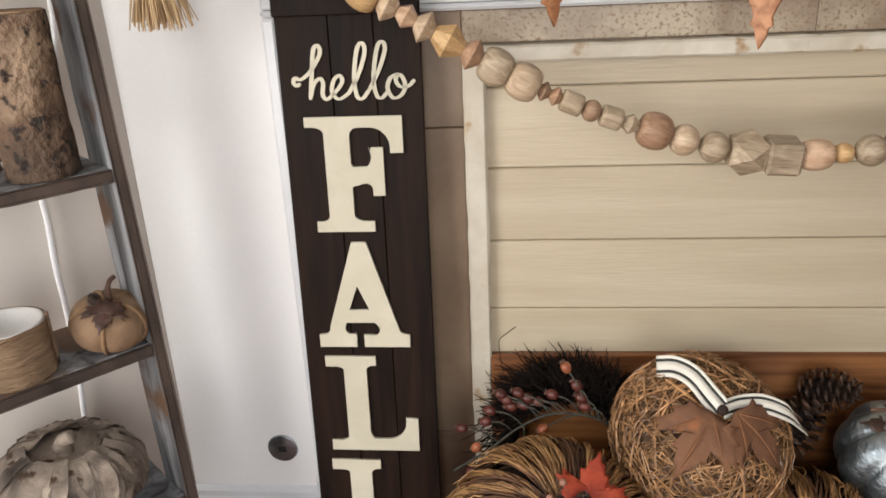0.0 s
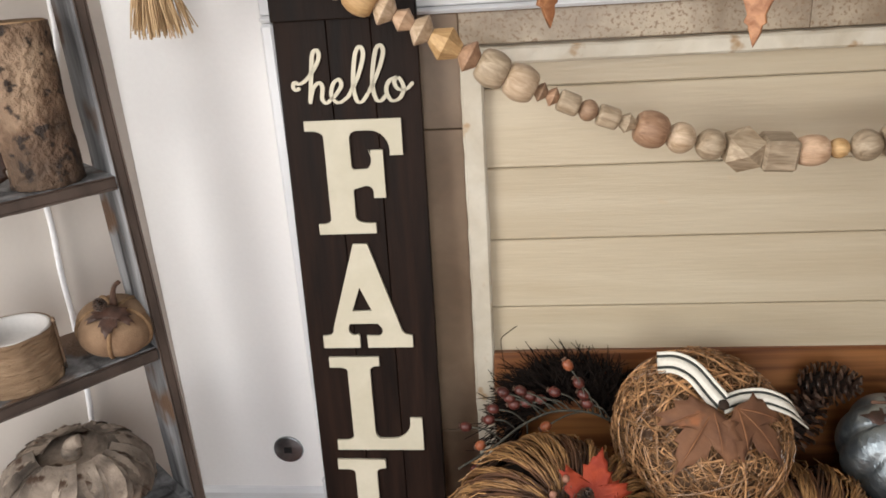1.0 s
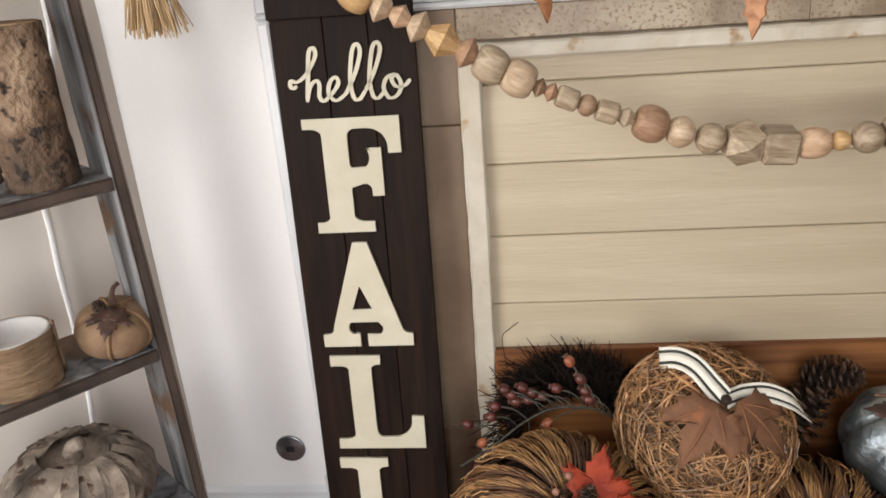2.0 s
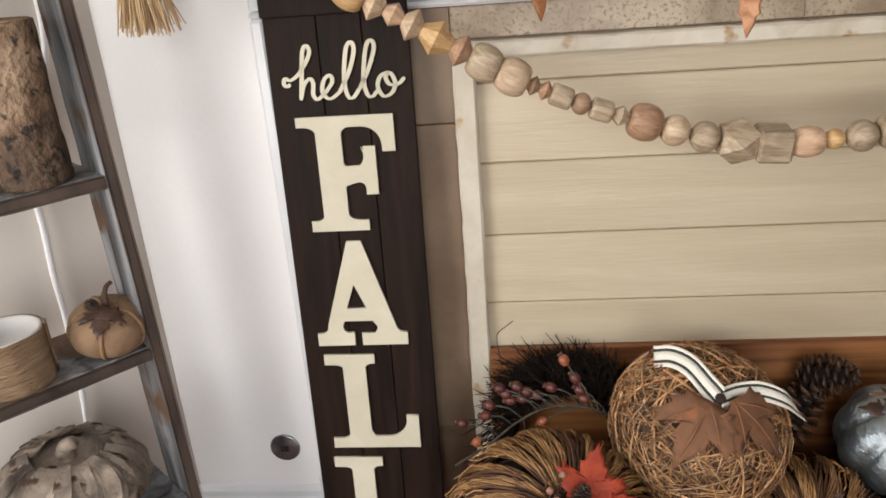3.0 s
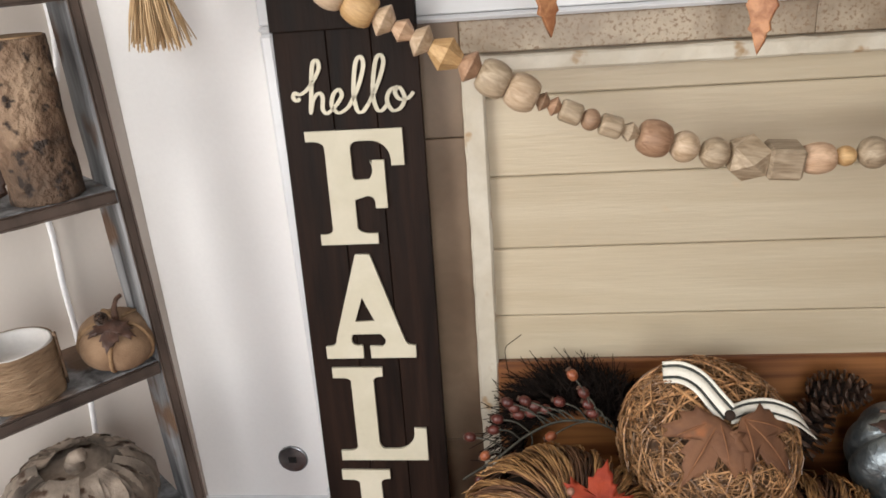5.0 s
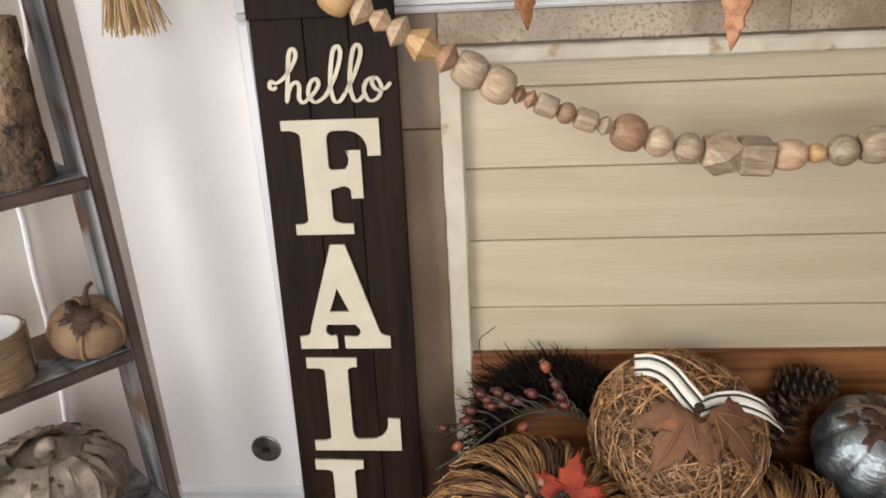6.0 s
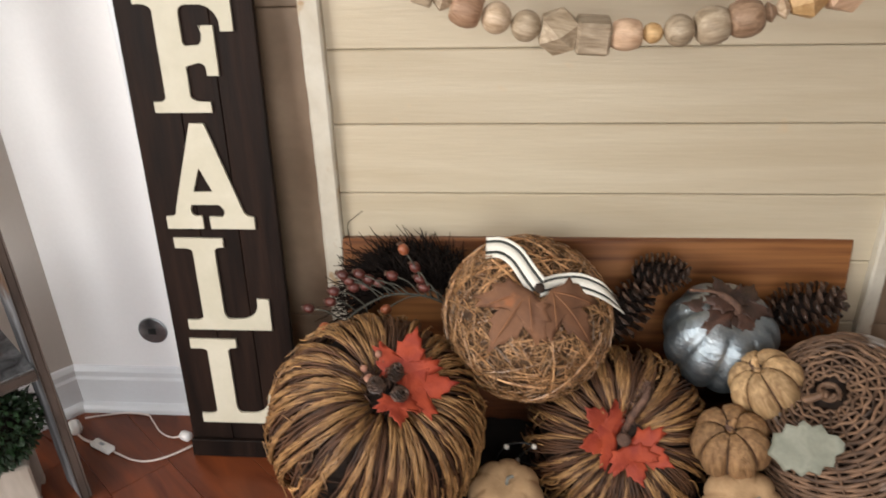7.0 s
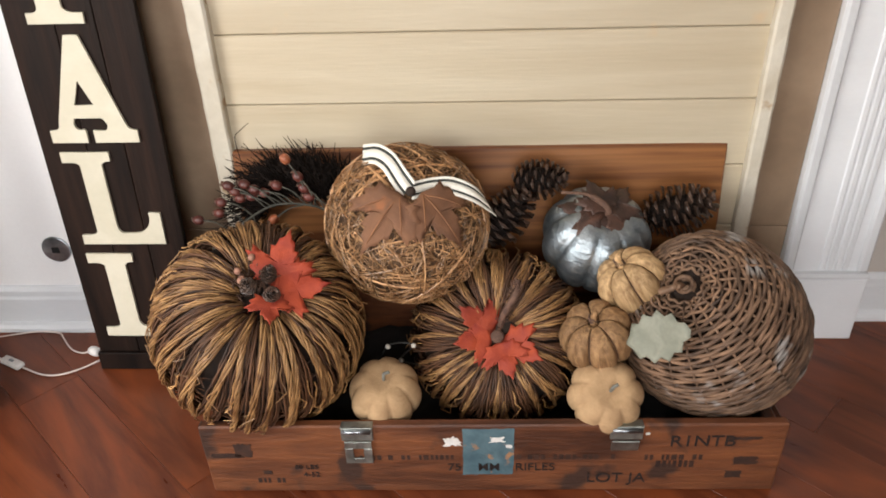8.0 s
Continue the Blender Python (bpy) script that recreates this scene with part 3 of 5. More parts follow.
leaf_sage = surface("sage_leaf", (0.16, 0.165, 0.125), (0.25, 0.252, 0.198), (30, 30, 30), 0.7)
stem_brown = surface("stem_brown", (0.06, 0.032, 0.022), (0.16, 0.085, 0.055), (80, 80, 30), 0.8, bump=0.5)
cone_brown = surface("cone_scale", (0.0187, 0.0102, 0.00765), (0.128, 0.0748, 0.051), (90, 90, 90), 0.42, fine=4, bump=0.3, vary=0.5, island=True)


def bend_leaf(outline, size, cup, seed, thick=0.0012):
    """A leaf blade from an outline round its base: rings to the edge, veins raised, cupped."""
    rnd = random.Random(seed)
    g = G()
    n = len(outline)
    cxy = Vector((0.0, 0.38))
    rings = 5
    for lay in (0, 1):
        for k in range(1, rings + 1):
            for x, y in outline:
                p = cxy + (Vector((x, y)) - cxy) * (k / rings)
                d = (p - cxy).length
                z = cup * d * d + 0.05 * noise.noise(Vector((3 * p.x + seed, 3 * p.y, 0))) + 0.03 * math.sin(9 * math.atan2(p.y, p.x + 0.01)) * d
                g.v.append((p.x * size, p.y * size, z * size - lay * thick))
        g.v.append((cxy.x * size, cxy.y * size, -lay * thick))
    half = rings * n + 1
    for lay in (0, 1):
        o = lay * half
        for i in range(n):
            q = (i + 1) % n
            g.f.append((o + half - 1, o + i, o + q))
            for k in range(rings - 1):
                g.f.append((o + k * n + i, o + (k + 1) * n + i, o + (k + 1) * n + q, o + k * n + q))
    e = (rings - 1) * n
    g.f += [(e + i, e + (i + 1) % n, half + e + (i + 1) % n, half + e + i) for i in range(n)]
    return g


def maple_outline():
    """Five pointed lobes with teeth, base at the origin, tip near (0, 1)."""
    half = [(0.03, 0.0), (0.20, 0.06), (0.36, 0.02), (0.34, 0.13), (0.50, 0.22), (0.42, 0.28), (0.62, 0.46), (0.50, 0.46), (0.52, 0.58), (0.38, 0.52),
            (0.30, 0.50), (0.20, 0.47), (0.24, 0.66), (0.16, 0.66), (0.13, 0.80), (0.06, 0.84), (0.0, 1.0)]
    pts = [*half, *[(-x, y) for x, y in half[-2::-1]]]
    return pts


MAPLE = maple_outline()
OAK = [(0.0, 0.0), (0.10, 0.10), (0.24, 0.16), (0.22, 0.27), (0.33, 0.36), (0.27, 0.47), (0.34, 0.58), (0.24, 0.66), (0.26, 0.78), (0.13, 0.84), (0.10, 0.95), (0.0, 1.0),
       (-0.10, 0.95), (-0.13, 0.84), (-0.26, 0.78), (-0.24, 0.66), (-0.34, 0.58), (-0.27, 0.47), (-0.33, 0.36), (-0.22, 0.27), (-0.24, 0.16), (-0.10, 0.10)]


def pumpkin_profile(r, h, dimple=0.25, n=20, pole=0.05):
    out = []
    for i in range(n + 1):
        a = math.pi * (pole + (1 - 2 * pole) * i / n)
        rho = math.sin(a) ** 0.85
        z = -math.cos(a)
        z -= math.copysign(dimple * math.exp(-((rho / 0.42) ** 2)), z)
        out.append((r * rho, h * z))
    return out


def pinecone(length, wide, seed, count=72):
    """A cone of spiralling open scales about z, base at 0."""
    rnd = random.Random(seed)
    g = G()
    up = Vector((0, 0, 1))
    for i in range(count):
        t = (i + 0.5) / count
        a = i * 2.39996 + rnd.uniform(-0.08, 0.08)
        env = math.sin(math.pi * (0.16 + 0.78 * t)) ** 0.7
        d, s = Vector((math.cos(a), math.sin(a), 0)), Vector((-math.sin(a), math.cos(a), 0))
        z = length * (0.02 + 0.93 * t)
        w = wide * 0.125 * (0.55 + 0.6 * env)
        th = length * 0.016
        lift = length * (0.02 + 0.10 * t)
        root = d * wide * 0.20 * env + up * z
        end = d * wide * 0.46 * env * rnd.uniform(0.93, 1.07) + up * (z + lift)
        lip = end + d * w * 0.30 - up * th * 1.5
        k = len(g.v)
        for c, half, thick in ((root, w * 0.5, th), (root.lerp(end, 0.55), w * 0.9, th), (end, w, th * 2.4), (lip, w * 0.45, th * 1.0)):
            g.v += [tuple(c - s * half), tuple(c + up * thick * 0.3), tuple(c + s * half), tuple(c - up * thick)]
        for r in range(3):
            q = k + 4 * r
            g.f += [(q + b, q + (b + 1) % 4, q + 4 + (b + 1) % 4, q + 4 + b) for b in range(4)]
        g.f += [(k, k + 1, k + 2, k + 3), (k + 12, k + 13, k + 14, k + 15)]
    return g


def add_pinecone(parent, m, length, wide, seed, name="pinecone"):
    c = part(name, pinecone(length, wide, seed), cone_brown, parent, m=m)
    part("cone_core", G().lathe([(0.001, 0.0), (wide * 0.24, length * 0.15), (wide * 0.30, length * 0.45), (wide * 0.2, length * 0.8), (0.001, length)], 10), twig, c)
    return c


# ---- raffia pumpkins ----
def meridian(r, h, a0, a1, n, dimple, wob, seed, off=0.0):
    rnd = random.Random(seed)
    ph = rnd.uniform(0, 6)
    pts = []
    for i in range(n + 1):
        t = i / n
        a = math.pi * (a0 + (a1 - a0) * t)
        rho = math.sin(a) ** 0.80
        z = math.cos(a) - dimple * math.exp(-((rho / 0.40) ** 2)) * (1 if a < math.pi / 2 else -0.5)
        side = wob * math.sin(3.1 * t + ph) * math.sin(math.pi * t)
        k = 1 + off
        pts.append((r * k * rho * math.cos(side), r * k * rho * math.sin(side), h * k * z))
    return pts


def twisted(pts, strands, spread, rad, turns, seed):
    """A loosely twisted bundle of strands along points."""
    rnd = random.Random(seed)
    g = G()
    n = len(pts)
    for s in range(strands):
        ph = 2 * math.pi * s / strands + rnd.uniform(-0.3, 0.3)
        line = []
        for i, p in enumerate(pts):
            t = i / (n - 1)
            a = ph + 2 * math.pi * turns * t
            p = Vector(p)
            d = (Vector(pts[min(i + 1, n - 1)]) - Vector(pts[max(i - 1, 0)])).normalized()
            y = Vector((0, 1, 0))
            nrm = d.cross(y).normalized()
            sq = spread * (0.75 + 0.5 * rnd.random())
            line.append(p + y * sq * math.cos(a) + nrm * sq * math.sin(a))
        rr = rad * rnd.uniform(0.75, 1.2)
        g.tube(line, [rr * rnd.uniform(0.85, 1.12) for _ in line], 5)
    return g


def raffia_pumpkin(label, centre, axis, r, h, ribs, seed, dimple=0.30, pale=0.72, spin=0.0):
    P = thing("raffia_pumpkin", label, "pumpkin", aim(centre, axis, spin), "raffia pumpkins in the crate")
    rnd = random.Random(seed)
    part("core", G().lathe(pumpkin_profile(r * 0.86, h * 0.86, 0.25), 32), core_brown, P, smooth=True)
    light = [twisted(meridian(r, h, 0.055, 0.93, 22, dimple, 0.09, seed + k), 5, 0.0037 * r / 0.18, 0.00175 * r / 0.18, 2.0 + 0.8 * k, seed + 9 * k).mesh("rib", raffia, True) for k in range(5)]
    dark = [twisted(meridian(r, h, 0.06, 0.9, 20, dimple, 0.12, seed + 40 + k, -0.03), 4, 0.0050 * r / 0.18, 0.0019 * r / 0.18, 1.2, seed + 70 + k).mesh("twig_rib", raffia_brown, True) for k in range(5)]
    for k in range(ribs):
        a = 360 * k / ribs + rnd.uniform(-2.2, 2.2)
        pale_one = rnd.random() < pale
        me = rnd.choice(light) if pale_one else rnd.choice(dark)
        part("rib", me, raffia, P, m=pose(0, 0, 0, rnd.uniform(-2.4, 2.4), rnd.uniform(-2.4, 2.4), a) @ Matrix.Scale(rnd.uniform(0.985, 1.025), 4))
        part("twig_rib", rnd.choice(dark), raffia_brown, P, m=pose(0, 0, 0, rnd.uniform(-2, 2), rnd.uniform(-2, 2), a + 180 / ribs))
    # fine loose twigs woven over the core
    g = G()
    for _ in range(260):
        u = Vector((rnd.gauss(0, 1), rnd.gauss(0, 1), rnd.gauss(0, 1))).normalized()
        if u.z > 0.55:
            continue
        w = u.cross(Vector((rnd.gauss(0, 1), rnd.gauss(0, 1), rnd.gauss(0, 1)))).normalized()
        line = []
        for i in range(5):
            q = (u * math.cos(0.16 * (i - 2)) + w * math.sin(0.16 * (i - 2)))
            line.append((q.x * r * 0.93, q.y * r * 0.93, q.z * h * 0.93))
        g.tube(line, 0.0011, 3)
    tagged(part("twig_tangle", g, raffia_brown, P), kind="stuff")
    # loose pale ends that stand off the ribs
    g = G()
    for _ in range(130):
        a, t0 = rnd.uniform(0, 2 * math.pi), rnd.uniform(0.16, 0.80)
        line = []
        for i in range(6):
            t = math.pi * (t0 + 0.030 * i)
            rho = math.sin(t) ** 0.80
            k = 1.015 + 0.012 * i * rnd.uniform(0.2, 1.0)
            b = a + 0.020 * i * rnd.uniform(-1, 1)
            line.append((r * k * rho * math.cos(b), r * k * rho * math.sin(b), h * k * math.cos(t)))
        g.tube(line, [0.0011] * 5 + [0.0006], 4)
    tagged(part("loose_raffia", g, raffia, P), kind="stuff")
    return P


HAY_A = raffia_pumpkin("large striped raffia pumpkin with red leaf and small cones", (0.108, 1.036, 0.272), (0.30, -0.42, 0.86), 0.178, 0.156, 60, 11, 0.34, 0.82)
top_a = 0.160 * 0.70
for ang, tilt, sz, k, x, y in ((-40, 22, 0.098, 1, 0.018, 0.004), (-112, 12, 0.092, 2, 0.016, -0.004), (156, 12, 0.064, 3, 0.004, -0.010)):
    part("leaf", bend_leaf(MAPLE, sz, 0.10, 30 + k), leaf_red, HAY_A, "red cloth maple leaf", smooth=True, m=pose(x, y, top_a + 0.010 + 0.004 * k, 0, 0, ang) @ pose(0, 0, 0, tilt))
for k, (x, y) in enumerate(((0.004, -0.012), (0.012, 0.016), (-0.018, 0.010))):
    add_pinecone(HAY_A, aim((x, y, top_a + 0.016), (0.5 * x / 0.02, 0.5 * y / 0.02, 1.2), 40 * k), 0.030, 0.027, 50 + k, "small_cone")
brush = G()
rnd = random.Random(9)
for k in range(90):
    p = Vector((rnd.gauss(-0.012, 0.014), rnd.gauss(0.026, 0.016), top_a + 0.002))
    d = Vector((rnd.gauss(-0.1, 0.5), rnd.gauss(0.3, 0.5), 1)).normalized() * rnd.uniform(0.014, 0.036)
    brush.tube([p, p + d * 0.6, p + d], [0.0016, 0.0015, 0.0007], 4)
tagged(part("dried_bristles", brush, stem_brown, HAY_A), kind="stuff")
berry_pink = surface("dried_berry", (0.24, 0.10, 0.07), (0.42, 0.22, 0.14), (60, 60, 60), 0.6)
rnd = random.Random(4)
for k in range(5):
    part("dried_berry", G().lathe(pumpkin_profile(0.006, 0.006, 0.0, 8), 10), berry_pink, HAY_A, smooth=True, m=pose(-0.015 + rnd.uniform(-0.02, 0.02), 0.045 + rnd.uniform(-0.02, 0.02), top_a + 0.018 + rnd.uniform(0, 0.02)))

HAY_B = raffia_pumpkin("flatter striped raffia pumpkin with red leaves tipped forward", (0.522, 1.118, 0.182), (0.0, -0.78, 0.62), 0.160, 0.116, 60, 23, 0.42, 0.72)
top_b = 0.118 * 0.62
for ang, tilt, sz, k in ((52, 24, 0.085, 1), (100, 20, 0.075, 2), (-118, 20, 0.085, 3), (-160, 22, 0.075, 4)):
    part("leaf", bend_leaf(MAPLE, sz, 0.12, 60 + k), leaf_red, HAY_B, "red cloth maple leaf", smooth=True, m=pose(0, 0, top_b + 0.004 * k, 0, 0, ang) @ pose(0, 0.010, 0, tilt))
part("stem", G().lathe([(0.012, 0.0), (0.011, 0.02), (0.012, 0.026), (0.008, 0.028)], 12), stem_brown, HAY_B, smooth=True, m=pose(0, 0, top_b - 0.004))
part("dried_spray", G().tube(smooth_path([(0.004, 0.012, top_b), (0.012, 0.04, top_b + 0.035), (0.03, 0.07, top_b + 0.055), (0.036, 0.095, top_b + 0.05)], 6), 0.006, 7), stem_brown, HAY_B, smooth=True)
g = G()
rnd = random.Random(8)
for k in range(70):
    t = rnd.random()
    p = Vector((0.004 + 0.03 * t, 0.015 + 0.08 * t, top_b + 0.01 + 0.05 * t))
    d = Vector((rnd.gauss(0, 1), rnd.gauss(0, 1), rnd.gauss(0.4, 1))).normalized() * rnd.uniform(0.008, 0.02)
    g.tube([p, p + d * 0.6, p + d], [0.0012, 0.0012, 0.0006], 3)
part("dried_bristles", g, stem_brown, HAY_B)

# ---- straw pumpkin with leaves and ribbon ----
SC = Vector((0.361, 1.187, 0.389))
STRAW = thing("straw_pumpkin", "round straw-wrapped pumpkin with rust leaves and a striped ribbon", "pumpkin", aim(SC, (0.13, -0.55, 0.82)))
part("core", G().lathe(pumpkin_profile(0.134, 0.109, 0.14), 36), surface("straw_core", (0.0562, 0.0285, 0.0135), (0.128, 0.069, 0.033), (40, 40, 40), 0.9), STRAW, smooth=True)


def straw_wrap(count, lo, hi, rlo, rhi, out_lo, out_hi, seed):
    rnd = random.Random(seed)
    g = G()
    for _ in range(count):
        u = Vector((rnd.gauss(0, 1), rnd.gauss(0, 1), rnd.gauss(0, 1))).normalized()
        w = u.cross(Vector((rnd.gauss(0, 1), rnd.gauss(0, 1), rnd.gauss(0, 0.8)))).normalized()
        span = rnd.uniform(lo, hi)
        r0 = rnd.uniform(out_lo, out_hi)
        steps = 5 if span < 0.8 else 9
        kink = rnd.uniform(-0.12, 0.12)
        line = []
        for i in range(steps):
            a = span * (i / (steps - 1) - 0.5)
            q = (u * math.cos(a) + w * math.sin(a) + u.cross(w) * kink * a * a).normalized()
            dim = 1 - 0.10 * math.exp(-((math.hypot(q.x, q.y) / 0.42) ** 2)) * (q.z > 0)
            k = r0 * (1 + 0.035 * (a / max(span, 0.1)) * rnd.uniform(-1, 1))
            line.append((q.x * 0.147 * k * dim, q.y * 0.147 * k * dim, q.z * 0.120 * k * dim))
        rr = rnd.uniform(rlo, rhi)
        g.tube(line, [rr] * (steps - 1) + [rr * 0.6], 4, rnd.uniform(0.4, 1.0))
    return g


tagged(part("straw", straw_wrap(3600, 0.12, 0.50, 0.0004, 0.0013, 0.91, 1.025, 1), straw, STRAW), kind="stuff")
tagged(part("long_straw", straw_wrap(150, 0.7, 1.6, 0.0010, 0.0024, 0.96, 1.03, 2), straw, STRAW), kind="stuff")


def on_straw(x, y, lift=0.0):
    """A point on the wrapped surface above local x, y."""
    q = min((x * x + y * y) / 0.150 ** 2, 0.985)
    return Vector((x, y, 0.123 * math.sqrt(1 - q) - 0.012 * math.exp(-q / 0.08) + lift))


for ang, x0, y0, size, k in ((136, -0.016, -0.002, 0.116, 1), (-148, 0.018, -0.006, 0.110, 2)):
    blade = bend_leaf(MAPLE, size, 0.0, 80 + k, 0.001)
    ca, sa = math.cos(radians(ang)), math.sin(radians(ang))
    draped = []
    for x, y, z in blade.v:
        fold = 0.05 * abs(x) + 0.0035 * math.sin(60 * y + k)
        draped.append(tuple(on_straw(x0 + x * ca - y * sa, y0 + x * sa + y * ca, 0.004 + 0.001 * k + 0.5 * z + fold)))
    blade.v = draped
    leaf = part("leaf", blade, leaf_rust, STRAW, "rust-brown cloth maple leaf", smooth=True)
    vein = G()
    for da, ln in ((0, 0.86), (38, 0.60), (-38, 0.60)):
        pts = []
        for i in range(7):
            u = size * ln * i / 6
            vx, vy = u * math.sin(radians(da)), u * math.cos(radians(da)) + size * 0.04
            pts.append(on_straw(x0 + vx * ca - vy * sa, y0 + vx * sa + vy * ca, 0.0062 + 0.001 * k + 0.05 * abs(vx)))
        vein.tube(pts, [0.0013] * 5 + [0.0008] * 2, 5)
    part("vein", vein, leaf_vein, leaf, "paler orange veins", smooth=True)

ribbon_white = surface("cream_ribbon", (0.70, 0.67, 0.58), (0.78, 0.75, 0.67), (200, 200, 200), 0.6, bump=0.1)
ribbon_black = surface("black_ribbon_stripe", (0.018, 0.022, 0.018), (0.035, 0.04, 0.035), (200, 200, 200), 0.6, bump=0.1)


def ribbon(parent, centre_line, across, wide):
    """A ribbon of five stripes along a line; across gives the crosswise way at each point."""
    line = smooth_path(centre_line, 6)
    ways = [w.normalized() for w in smooth_path(across, 6)]
    cuts = (-0.5, -0.30, -0.17, 0.22, 0.35, 0.5)
    tail = part("ribbon_tail", ribbon_strip(line, ways, wide, cuts[0], cuts[1]), ribbon_white, parent, "cream ribbon with two black stripes", smooth=True)
    for a, b, mat in ((1, 2, ribbon_black), (2, 3, ribbon_white), (3, 4, ribbon_black), (4, 5, ribbon_white)):
        part("stripe", ribbon_strip(line, ways, wide, cuts[a], cuts[b]), mat, tail, smooth=True)


def ribbon_strip(line, ways, wide, a, b):
    g = G()
    n = len(line)
    for i, (p, w) in enumerate(zip(line, ways)):
        d = (line[min(i + 1, n - 1)] - line[max(i - 1, 0)]).normalized()
        nrm = d.cross(w).normalized() * 0.0005
        for e in (a, b):
            g.v += [tuple(p + w * wide * e + nrm), tuple(p + w * wide * e - nrm)]
    for i in range(n - 1):
        k = 4 * i
        g.f += [(k, k + 2, k + 6, k + 4), (k + 1, k + 5, k + 7, k + 3), (k, k + 4, k + 5, k + 1), (k + 2, k + 3, k + 7, k + 6)]
    g.f += [(0, 1, 3, 2), (4 * n - 4, 4 * n - 2, 4 * n - 1, 4 * n - 3)]
    return g


inv = STRAW.matrix_basis.inverted()
turn = inv.to_3x3()
LEFT_TAIL = [inv @ Vector(p) for p in ((0.374, 1.122, 0.489), (0.359, 1.138, 0.503), (0.338, 1.166, 0.521), (0.314, 1.190, 0.524), (0.288, 1.208, 0.514))]
RIGHT_TAIL = [inv @ Vector(p) for p in ((0.380, 1.124, 0.487), (0.410, 1.140, 0.486), (0.445, 1.142, 0.486), (0.480, 1.140, 0.473), (0.500, 1.146, 0.453), (0.512, 1.151, 0.436))]
ribbon(STRAW, LEFT_TAIL, [turn @ Vector(v) for v in ((0.70, 0.40, 0.60), (0.65, 0.42, 0.65), (0.52, 0.50, 0.68), (0.25, 0.52, 0.80), (0.02, 0.52, 0.85))], 0.036)
ribbon(STRAW, RIGHT_TAIL, [turn @ Vector(v) for v in ((0.10, 0.50, 0.85), (0.06, 0.50, 0.85), (0.02, 0.52, 0.85), (-0.12, 0.52, 0.85), (-0.30, 0.50, 0.75), (-0.50, 0.45, 0.60))], 0.031)
part("ribbon_knot", G().lathe(pumpkin_profile(0.009, 0.007, 0.1, 8), 12), core_brown, STRAW, smooth=True, m=Matrix.Translation(inv @ Vector((0.377, 1.122, 0.487))))

# ---- silver pumpkin ----
silver = surface("hammered_silver", (0.239, 0.285, 0.313), (0.478, 0.524, 0.552), (30, 30, 55), 0.44, 0.95, bump=0.5, fine=3, depth=0.004, gloss_vary=0.10)
SILVER = thing("silver_pumpkin", "shiny hammered silver pumpkin topped with dark brown leaves", "pumpkin", aim((0.707, 1.222, 0.330), (0.12, -0.40, 0.90)))
part("shell", G().lathe(pumpkin_profile(0.102, 0.088, 0.20, 24), 90, None, 9, 0.12, 0.6), silver, SILVER, smooth=True)
for ang, sz, tilt, k in ((185, 0.100, -26, 1), (130, 0.08, -14, 2), (60, 0.09, -8, 3), (-50, 0.09, -6, 4), (-115, 0.085, -18, 5), (10, 0.075, 4, 6)):
    part("leaf", bend_leaf(MAPLE, sz, -0.25, 100 + k), leaf_brown, SILVER, "dark brown crumpled leaf", smooth=True, m=pose(0, 0, 0.076 + 0.002 * k, 0, 0, ang) @ pose(0, 0.002, 0, tilt))
part("stem", G().tube(smooth_path([(0, 0, 0.06), (0.002, 0.003, 0.09), (-0.03, 0.03, 0.104), (-0.075, 0.045, 0.102)], 5), [0.006] * 10 + [0.003] * 6, 7), stem_brown, SILVER, smooth=True)


# ---- small pumpkins ----
cream_felt = surface("cream_felt", (0.317, 0.194, 0.0972), (0.429, 0.276, 0.144), (40, 40, 40), 0.85, fine=6, bump=0.2)
wire_grey = surface("dull_wire", (0.10, 0.10, 0.085), (0.24, 0.235, 0.20), (90, 90, 90), 0.7, bump=0.2)
tan_husk = surface("tan_husk", (0.162, 0.0776, 0.0294), (0.439, 0.252, 0.113), (120, 120, 14), 0.65, fine=4, bump=0.8, vary=0.28)
pale_husk = surface("pale_husk", (0.318, 0.181, 0.0774), (0.7, 0.461, 0.232), (120, 120, 14), 0.6, fine=4, bump=0.8, vary=0.30)
husk_seam = surface("husk_seam", (0.045, 0.022, 0.012), (0.12, 0.06, 0.03), (40, 40, 40), 0.7)


def cream_pumpkin(centre, axis, r, spin):
    P = thing("small_pumpkin", "small cream felt pumpkin with a wire stem", "pumpkin", aim(centre, axis, spin), "small cream pumpkins in the crate")
    part("body", G().lathe(pumpkin_profile(r, r * 0.86, 0.26, 20), 96, None, 8, 0.12, 0.65), cream_felt, P, smooth=True)
    part("stem", G().tube(smooth_path([(0, 0, r * 0.58), (0.001, 0, r * 0.82), (0.003, 0.002, r * 0.90), (0.012, 0.002, r * 0.93)], 4), 0.0030, 7), wire_grey, P, smooth=True)


